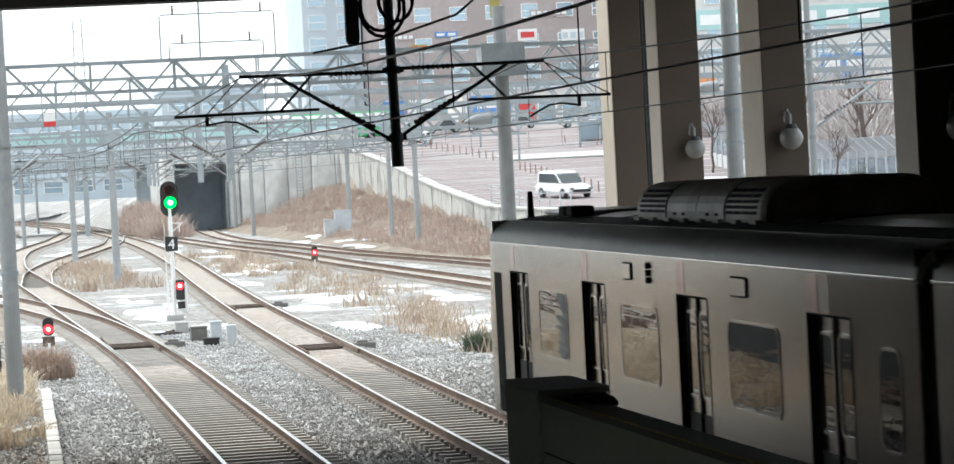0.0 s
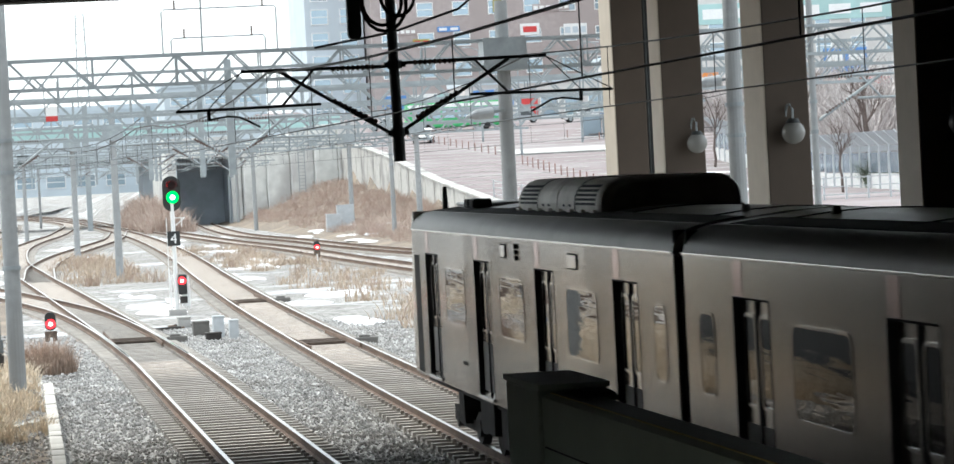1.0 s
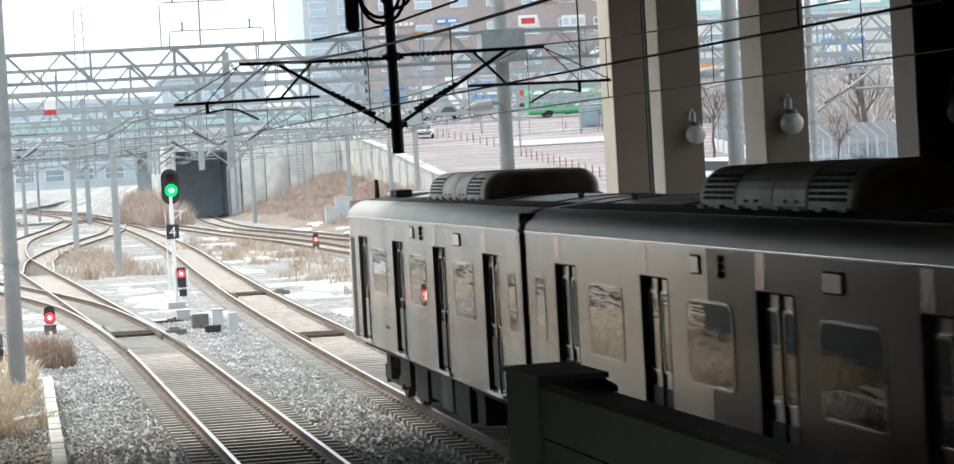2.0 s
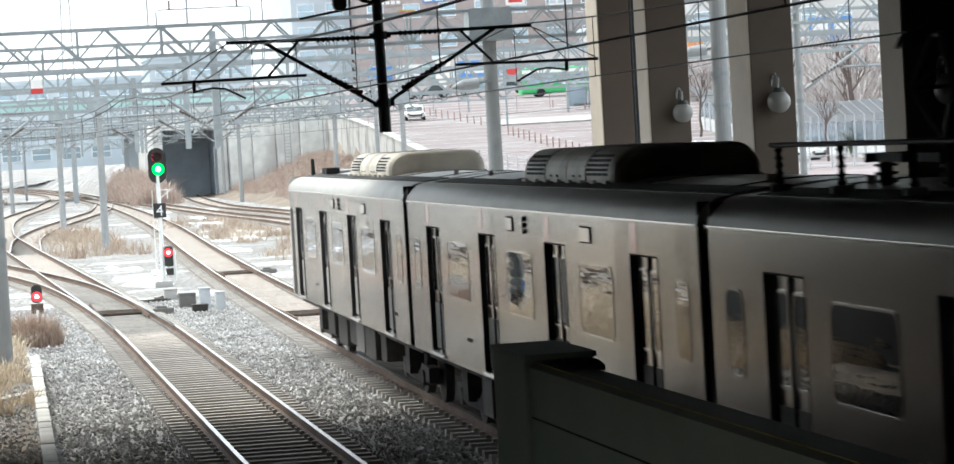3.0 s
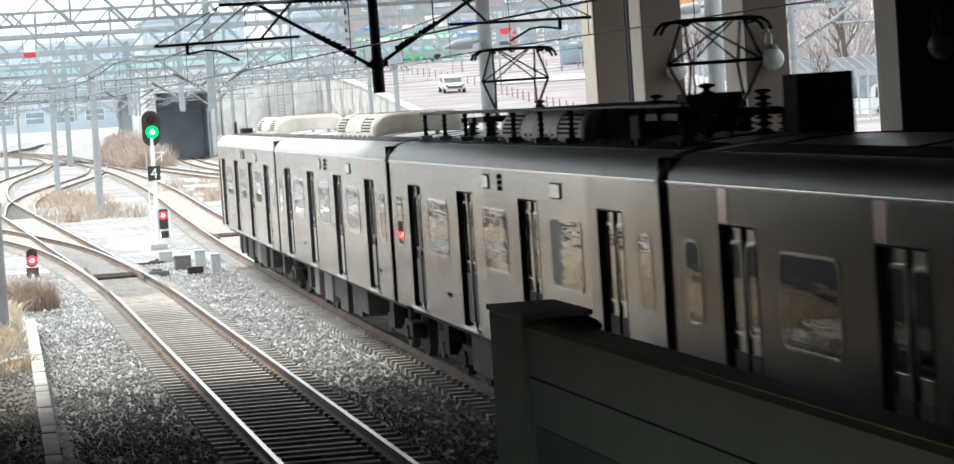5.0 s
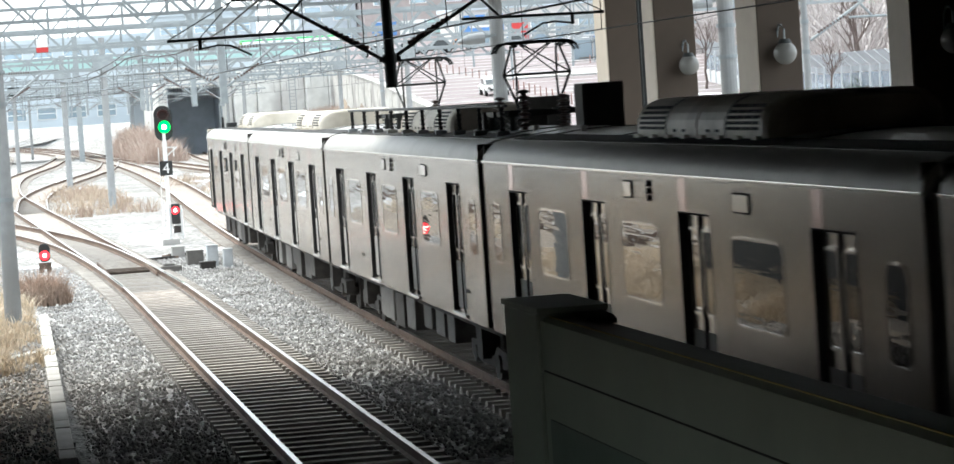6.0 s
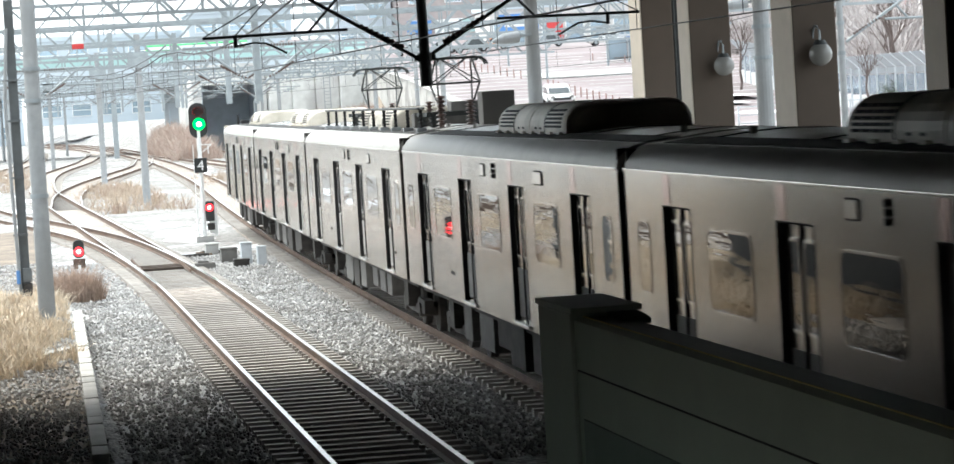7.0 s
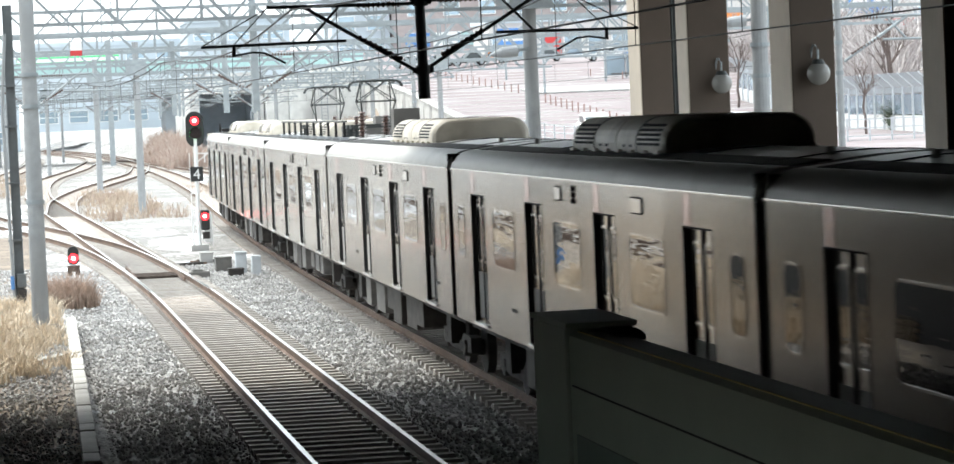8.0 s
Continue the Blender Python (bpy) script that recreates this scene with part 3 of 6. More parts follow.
# ---- overhead line ----
def lattice(bm, x0, x1, y, z0, z1, w=0.09, bay=0.62, depth=0.55):
    for yy in (y - depth / 2, y + depth / 2):
        for z in (z0, z1):
            bar(bm, (x0, yy, z), (x1, yy, z), w)
        n = max(2, int((x1 - x0) / bay))
        for i in range(n):
            a, b = x0 + (x1 - x0) * i / n, x0 + (x1 - x0) * (i + 1) / n
            if i % 2:
                bar(bm, (a, yy, z0), (b, yy, z1), w * 0.6)
            else:
                bar(bm, (a, yy, z1), (b, yy, z0), w * 0.6)
            if i % 3 == 0:
                bar(bm, (a, yy, z0), (a, yy, z1), w * 0.55)
    n = int((x1 - x0) / 2.5)
    for i in range(n + 1):
        x = x0 + (x1 - x0) * i / n
        for z in (z0, z1):
            bar(bm, (x, y - depth / 2, z), (x, y + depth / 2, z), w * 0.5)


def cantilever(parent, x, y, side, reach, zt, material, r=0.022, drop=0.54):
    """Bracket arm with tie, diagonal strut, insulators and registration arm."""
    bm = bmesh.new()
    rod(bm, (x + side * 0.12, y, zt), (x + side * reach, y, zt + 0.02), r * 1.2)
    rod(bm, (x + side * 0.12, y, zt - 1.0), (x + side * reach * 0.755, y, zt), r * 1.25)
    rod(bm, (x + side * reach * 0.75, y, zt - drop), (x + side * reach * 0.52, y, zt + 0.02), r * 0.9)
    rod(bm, (x + side * reach * 0.49, y, zt - drop + 0.02), (x + side * reach * 1.43, y, zt - drop), r)
    rod(bm, (x + side * reach * 1.0, y, zt), (x + side * reach * 1.22, y, zt - drop + 0.02), r * 0.4)
    rod(bm, (x + side * reach * 1.0, y, zt), (x + side * reach * 1.42, y, zt - drop + 0.02), r * 0.4)
    rod(bm, (x + side * reach * 1.22, y, zt - drop), (x + side * reach * 1.22, y, zt - drop - 0.16), r * 1.3)
    tube(bm, [(x + side * reach * 1.22, y, zt - drop - 0.14), (x + side * reach * 1.1, y, zt - drop - 0.1), (x + side * reach * 1.02, y, zt - drop - 0.12), (x + side * reach * 0.89, y, zt - drop - 0.28)], r * 0.8)
    part("cantilever", bm, material, parent)
    for z, dz in ((zt, 0.0), (zt - 1.0, 0.55)):
        bm = bmesh.new()
        ribbed(bm, (x + side * 0.3, y, z + dz * 0.3), (x + side * 0.98, y, z + dz * 0.98), 9, 0.026, 0.046)
        part("insulator", bm, M["insul"], parent, "ribbed brown insulator")


def near_drop_post():
    # black colour carries the shade under the roof; gantry posts use plain steel
    g = empty("hanging_catenary_post", "shade-darkened hanging post with overhead line brackets", "catenary post", at=(0, 0, 0))
    bm = bmesh.new()
    rod(bm, (6.38, 46, 4.98), (6.34, 46, 8.2), 0.078, n=14)
    rod(bm, (6.385, 46, 4.485), (6.38, 46, 5.0), 0.092, n=14)
    part("post", bm, M["black_steel"], g, smooth=False)
    for z in (4.92, 5.95):
        bm = bmesh.new()
        rod(bm, (6.38, 46, z - 0.06), (6.38, 46, z + 0.06), 0.115, n=14)
        box(bm, 6.22, 6.54, 45.95, 46.05, z - 0.04, z + 0.04)
        part("clamp", bm, M["black_steel"], g)
    cantilever(g, 6.37, 46, -1, 2.32, 5.93, M["black_steel"])
    cantilever(g, 6.37, 46, 1, 2.34, 5.97, M["black_steel"])
    for k, (r, cz, cx) in enumerate(((0.34, 6.88, 6.25), (0.30, 6.92, 6.22), (0.26, 7.0, 6.46))):
        bm = bmesh.new()
        pts = [(cx + r * math.cos(radians(a)), 45.9, cz + r * 1.25 * math.sin(radians(a))) for a in range(150, 391, 20)]
        tube(bm, pts, 0.03)
        part("cable_loop", bm, M["rubber"], g)
    bm = bmesh.new()
    profile(bm, round_rect(5.68, 5.88, 6.35, 7.4, 0.08), 45.8, 45.95)
    part("weight", bm, M["black_steel"], g)
    bm = bmesh.new()
    for i, (dx, z) in enumerate(((0, 6.55), (0.05, 6.5))):
        rod(bm, (5.74 + dx, 45.88, z), (5.74 + dx, 45.88, 8.2), 0.03)
    part("hanger", bm, M["black_steel"], g)


near_drop_post()


def gantry(y, x0, x1, drops, zt=7.2, zb=6.55, legs=(), w=0.09):
    g = empty("catenary_gantry", "grey lattice steel gantry carrying overhead lines", "catenary gantry", "gantries across the tracks")
    bm = bmesh.new()
    lattice(bm, x0, x1, y, zb, zt, w)
    part("beam", bm, M["steel"], g)
    for lx in legs:
        bm = bmesh.new()
        rod(bm, (lx, y, -0.3), (lx, y, zt + 0.9), 0.19, 0.15, 16)
        part("mast", bm, M["pole"], g, smooth=False)
        bm = bmesh.new()
        box(bm, lx - 0.5, lx + 0.5, y - 0.34, y + 0.34, zb - 0.05, zt + 0.05)
        part("joint_plate", bm, M["steel"], g)
    for dx in drops:
        bm = bmesh.new()
        box(bm, dx - 0.09, dx + 0.09, y - 0.09, y + 0.09, 4.45, zt + 0.25, 0.01)
        part("drop_post", bm, M["steel"], g)
        cantilever(g, dx, y, -1, 1.9, 5.9, M["steel"], 0.03)
        cantilever(g, dx, y, 1, 1.9, 5.9, M["steel"], 0.03)
    return g


def mast(x, y, top, r=0.17, arm=0, label="round grey concrete catenary mast", lamp=False):
    g = empty("catenary_mast", label, "mast", "catenary masts", at=(0, 0, 0))
    bm = bmesh.new()
    rod(bm, (x, y, -0.35), (x, y, top), r, r * 0.78, 16)
    part("shaft", bm, M["pole"], g)
    for z in (2.6, 4.7, 5.4):
        bm = bmesh.new()
        rod(bm, (x, y, z), (x, y, z + 0.09), r * 1.08, n=16)
        part("band", bm, M["steel"], g)
    if arm:
        cantilever(g, x, y, arm, 2.2, 6.0, M["steel"], 0.03)
    return g


mast(0.74, 68.4, 9.6, 0.19, 0)
mast(19.3, 69.0, 8.6, 0.09, 1, "slim dark grey steel mast with a bracket arm")
def cable_mast(x, y):
    g = empty("cable_mast", "dark steel mast with cable conduits and boxes", "mast", "catenary masts", at=(x, y, -0.3))
    bm = bmesh.new()
    profile(bm, [(-0.115, -0.11), (-0.09, -0.11), (-0.09, -0.015), (0.09, -0.015), (0.09, -0.11), (0.115, -0.11), (0.115, 0.11), (0.09, 0.11), (0.09, 0.015), (-0.09, 0.015), (-0.09, 0.11), (-0.115, 0.11)], 0, 7.6, "Z")
    part("h_section_post", bm, M["mast_dark"], g)
    for dx, r in ((-0.2, 0.028), (-0.16, 0.02)):
        bm = bmesh.new()
        tube(bm, [(dx + 0.05, -0.12, 0.1), (dx, -0.12, 2.5), (dx - 0.04, -0.12, 5.0), (dx + 0.1, -0.1, 6.9)], r)
        part("conduit", bm, M["pole"], g)
    for z0, z1, m, nm in ((0.35, 0.62, "under", "junction_box"), (0.66, 1.0, "mast_dark", "meter_box"), (0.62, 0.95, "blue", "tag_plate")):
        bm = bmesh.new()
        if nm == "tag_plate":
            box(bm, -0.22, -0.13, -0.16, -0.13, z0, z1)
        else:
            box(bm, -0.06, 0.16, -0.28, -0.11, z0, z1, 0.015)
        part(nm, bm, M[m], g)
    for z in (1.8, 3.2, 4.6, 5.6):
        bm = bmesh.new()
        box(bm, -0.24, 0.13, -0.13, 0.13, z, z + 0.05)
        part("band", bm, M["mast_dark"], g)


cable_mast(0.36, 76.4)
gantry(79.5, 0.4, 30, (6.65,), legs=(17.6,), w=0.065)
GANTRY = {}
GANTRY[69.2] = gantry(69.2, 0.9, 34, (), legs=(12.1,), w=0.065)
GANTRY[100] = gantry(100, -6, 30, (7.4, 1.2), legs=(), w=0.09)
GANTRY[124] = gantry(124, -8, 30, (7.1,), legs=(), w=0.09)
gantry(149, -8, 32, (), legs=(6.75,), w=0.10)
gantry(187, -12, 34, (11.0, 15.5), legs=(6.0, 27.0), w=0.11)
gantry(228, -14, 34, (7.6, 12.0, 19.0), legs=(27.8,), w=0.12)
gantry(266, -16, 36, (3.0, 10.5, 16.0), legs=(4.3, 24.0), w=0.13)
gantry(320, -20, 30, (-2, 6, 11), legs=(1.0,), w=0.15)
for x, y in ((26.8, 197.5), (25.4, 300.0), (-3.2, 205), (0.2, 340), (7.5, 360)):
    mast(x, y, 8.5, 0.16)


def wires():
    def strand(name, label, pts, r, group="overhead wires"):
        bm = bmesh.new()
        tube(bm, pts, r, 5)
        tagged(part(name, bm, M["wire"]), label, "wire", group)
    for line, nm, zz in ((MAIN, "main", 4.96), (TRAIN, "departure", 5.06), (DIVERGE, "diverging", 5.1), (EAST_A, "siding", 5.1)):
        ys = list(range(-20, 330, 6)) if line in (MAIN, TRAIN) else list(range(80, 330, 6))
        strand("contact_wire", "taut overhead contact wire", [(smooth_line(line, y), y, zz) for y in ys], 0.009)
        sup = [(-4, 0), (46, 0), (79.5, 0), (124, 0), (166, 0), (206, 0), (248, 0), (290, 0), (332, 0)]
        pts = []
        for y in ys:
            a = max([s[0] for s in sup if s[0] <= y], default=-50)
            b = min([s[0] for s in sup if s[0] > y], default=370)
            t = (y - a) / (b - a)
            pts.append((smooth_line(line, y), y, zz + 0.95 - 0.38 * 4 * t * (1 - t)))
        strand("messenger_wire", "sagging overhead messenger wire", pts, 0.016 if line is MAIN else 0.011)
        bm = bmesh.new()
        for p in pts:
            rod(bm, p, (p[0], p[1], zz), 0.006, n=4)
        tagged(part("dropper_wires", bm, M["wire"]), "thin droppers between overhead wires", "wire", "overhead wires", "stuff")
    strand("guy_cable", "pale rope-like cable tied to the post", [(8.1, 46, 7.3), (7.4, 46, 6.75), (6.4, 46.2, 6.45), (5.3, 47, 6.3)], 0.02)


wires()


# ---- signals ----
SIGNAL = {}


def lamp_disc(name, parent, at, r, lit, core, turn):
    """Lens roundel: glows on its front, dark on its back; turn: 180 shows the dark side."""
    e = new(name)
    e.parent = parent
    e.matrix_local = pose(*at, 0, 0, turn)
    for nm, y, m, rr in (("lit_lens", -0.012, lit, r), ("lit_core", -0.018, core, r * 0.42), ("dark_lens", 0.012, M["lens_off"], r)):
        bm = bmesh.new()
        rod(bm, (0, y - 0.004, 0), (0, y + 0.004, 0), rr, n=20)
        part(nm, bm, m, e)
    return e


def main_signal():
    x, y = 6.75, 106.7
    g = empty("colour_light_signal", "tall white railway signal post with an oval black head", "railway signal", at=(x, y, -0.28))
    bm = bmesh.new()
    rod(bm, (0, 0, 0), (0, 0, 4.2), 0.075, n=14)
    part("post", bm, M["white"], g)
    bm = bmesh.new()
    box(bm, -0.3, 0.3, -0.25, 0.25, -0.1, 0.22, 0.03)
    part("footing", bm, M["concrete"], g)
    for dx in (-0.2, 0.42):
        bm = bmesh.new()
        box(bm, dx - 0.03, dx + 0.03, -0.04, 0.04, 0.2, 1.35, 0.01)
        part("guard_post", bm, M["white"], g)
    bm = bmesh.new()
    box(bm, 0.18, 0.46, -0.1, 0.12, 0.3, 1.25, 0.03)
    part("relay_case", bm, M["white"], g)
    bm = bmesh.new()
    profile(bm, round_rect(-0.31, 0.31, 3.62, 4.84, 0.3, 8), -0.05, 0.0)
    part("backboard", bm, M["sign_black"], g)
    bm = bmesh.new()
    profile(bm, round_rect(-0.25, 0.25, 3.7, 4.76, 0.24, 8), 0.0, 0.3)
    part("lamp_case", bm, M["sign_black"], g)
    for z in (4.52, 4.1):
        bm = bmesh.new()
        for i in range(14):
            a0, a1 = radians(-20 + 220 * i / 14), radians(-20 + 220 * (i + 1) / 14)
            p = [(0.2 * math.cos(a), 0.2 * math.sin(a)) for a in (a0, a1)]
            for yy in (0,):
                v = [bm.verts.new((p[k][0], q, z + p[k][1])) for k, q in ((0, -0.07), (1, -0.07), (1, -0.28), (0, -0.28))]
                bm.faces.new(v)
        bmesh.ops.solidify(bm, geom=bm.faces[:], thickness=0.012)
        part("hood", bm, M["sign_black"], g)
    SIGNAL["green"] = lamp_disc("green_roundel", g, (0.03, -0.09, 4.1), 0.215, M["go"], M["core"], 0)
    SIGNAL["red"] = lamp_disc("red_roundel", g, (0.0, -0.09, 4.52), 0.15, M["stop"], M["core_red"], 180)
    bm = bmesh.new()
    box(bm, -0.22, 0.22, -0.1, -0.07, 2.42, 2.92, 0.01)
    pl = part("number_plate", bm, M["sign_black"], g, "black plate with a white figure 4")
    cu = bpy.data.curves.new("figure", "FONT")
    cu.body, cu.size, cu.align_x, cu.extrude = "4", 0.5, "CENTER", 0.004
    tmp = bpy.data.objects.new("figure_text", cu)
    me = bpy.data.meshes.new_from_object(tmp)
    bpy.data.objects.remove(tmp)
    me.materials.append(M["white"])
    fig = new("figure", me)
    fig.parent = pl
    fig.matrix_local = pose(0, -0.108, 2.5, 90, 0, 0)
    for a, b in (((0.06, 0, 3.1), (0.42, -0.05, 3.38)), ((0.42, -0.05, 3.38), (0.08, 0, 3.38)), ((0.3, 0, 3.06), (0.3, 0, 3.38))):
        bm = bmesh.new()
        bar(bm, a, b, 0.035)
        part("bracket", bm, M["white"], g)
    bm = bmesh.new()
    for i in range(9):
        bar(bm, (-0.22, 0.05, 0.5 + i * 0.3), (-0.02, 0.05, 0.5 + i * 0.3), 0.02)
    bar(bm, (-0.22, 0.05, 0.2), (-0.22, 0.05, 3.4), 0.025)
    part("ladder", bm, M["white"], g)
    # lower shunting head
    bm = bmesh.new()
    box(bm, 0.07, 0.37, -0.16, -0.02, 0.72, 1.42, 0.05)
    part("shunt_head", bm, M["sign_black"], g)
    bm = bmesh.new()
    box(bm, 0.1, 0.36, -0.17, -0.16, 0.42, 0.66, 0.01)
    part("shunt_plate", bm, M["under"], g)
    SIGNAL["shunt"] = lamp_disc("shunt_roundel", g, (0.2, -0.19, 1.2), 0.135, M["stop"], M["core_red"], 0)


main_signal()


def dwarf_signal(x, y, s=1.0):
    g = empty("dwarf_signal", "low black shunting signal lit red", "railway signal", "dwarf signals", at=(x, y, -0.27))
    bm = bmesh.new()
    rod(bm, (0, 0, 0), (0, 0, 0.5 * s), 0.05 * s, n=10)
    part("post", bm, M["white"], g)
    bm = bmesh.new()
    box(bm, -0.17 * s, 0.17 * s, -0.03, 0.05, 0.40 * s, 0.68 * s, 0.01)
    part("plate", bm, M["wood"], g)
    bm = bmesh.new()
    profile(bm, round_rect(-0.15 * s, 0.15 * s, 0.7 * s, 1.2 * s, 0.13 * s, 6), -0.06, 0.14)
    part("lamp_case", bm, M["sign_black"], g)
    lamp_disc("red_roundel", g, (0, -0.09, 0.88 * s), 0.13 * s, M["stop"], M["core_red"], 0)


dwarf_signal(1.9, 85.6)
dwarf_signal(17.3, 157.7, 1.0)


def point_rods():
    """Dark steel rods and a cover plate lying in the ballast beside the turnout."""
    for x, y, L, turn in ((5.75, 96.2, 0.42, 28), (6.35, 98.0, 0.28, 34)):
        g = empty("point_rod", "dark oily point rod lying in ballast", "rod", "point rods", at=(x, y, -0.27))
        g.rotation_euler = (0, 0, radians(turn))
        bm = bmesh.new()
        box(bm, -L, L, -0.13, 0.13, 0, 0.10, 0.02)
        part("cover", bm, M["under"], g)
        bm = bmesh.new()
        rod(bm, (-L - 0.3, 0.02, 0.05), (L + 0.2, 0.02, 0.05), 0.03)
        part("shaft", bm, M["rail_side"], g)


point_rods()


def trackside_boxes():
    for x, y, sx, sy, h, m, lab in ((6.45, 91.5, 0.24, 0.3, 0.42, "under_pale", "small grey trackside box"), (6.85, 89.9, 0.16, 0.25, 0.62, "grey_box", "tall grey trackside cable box"),
                                   (7.2, 88.7, 0.13, 0.22, 0.55, "grey_box", "grey trackside junction box"), (6.6, 88.6, 0.22, 0.22, 0.2, "under", "dark low junction box"),
                                   (6.35, 97.5, 0.2, 0.3, 0.32, "concrete", "concrete equipment housing in ballast"),
                                   (26.0, 225, 0.5, 0.4, 1.25, "grey_box", "pale grey relay cabinet on snow"), (27.1, 226.5, 0.62, 0.4, 1.6, "grey_box", "large pale grey relay cabinet on snow")):
        g = empty("trackside_cabinet", lab, "cabinet", "trackside boxes", at=(x, y, ground_z(x, y) - 0.02))
        bm = bmesh.new()
        box(bm, -sx, sx, -sy, sy, 0, h, 0.02)
        part("body", bm, M[m], g)
        bm = bmesh.new()
        box(bm, -sx * 1.08, sx * 1.08, -sy * 1.08, sy * 1.08, h, h + 0.05, 0.015)
        part("lid", bm, M[m], g)
        bm = bmesh.new()
        box(bm, -sx * 0.8, sx * 0.8, -sy - 0.012, -sy, h * 0.1, h * 0.9)
        part("door", bm, M[m], g)
    g = empty("speed_board", "small red and white square board on the gantry", "sign", at=(2.08, 79.2, 6.06))
    bm = bmesh.new()
    box(bm, -0.155, 0.155, 0.012, 0.03, -0.005, 0.365)
    part("backing", bm, M["sign_black"], g)
    for nm, m, a, b in (("white_half", "white", 0.13, 0.36), ("red_half", "red", 0.0, 0.13)):
        bm = bmesh.new()
        box(bm, -0.15, 0.15, -0.01, 0.01, a, b)
        part(nm, bm, M[m], g)
    bm = bmesh.new()
    bar(bm, (-0.17, 0.03, 0.2), (-0.17, 0.03, 1.0), 0.03)
    bar(bm, (0.17, 0.03, 0.2), (0.17, 0.03, 1.0), 0.03)
    part("bracket", bm, M["steel"], g)


trackside_boxes()


# ---- the train ----
CAR = 20.0
HALF = 9.78


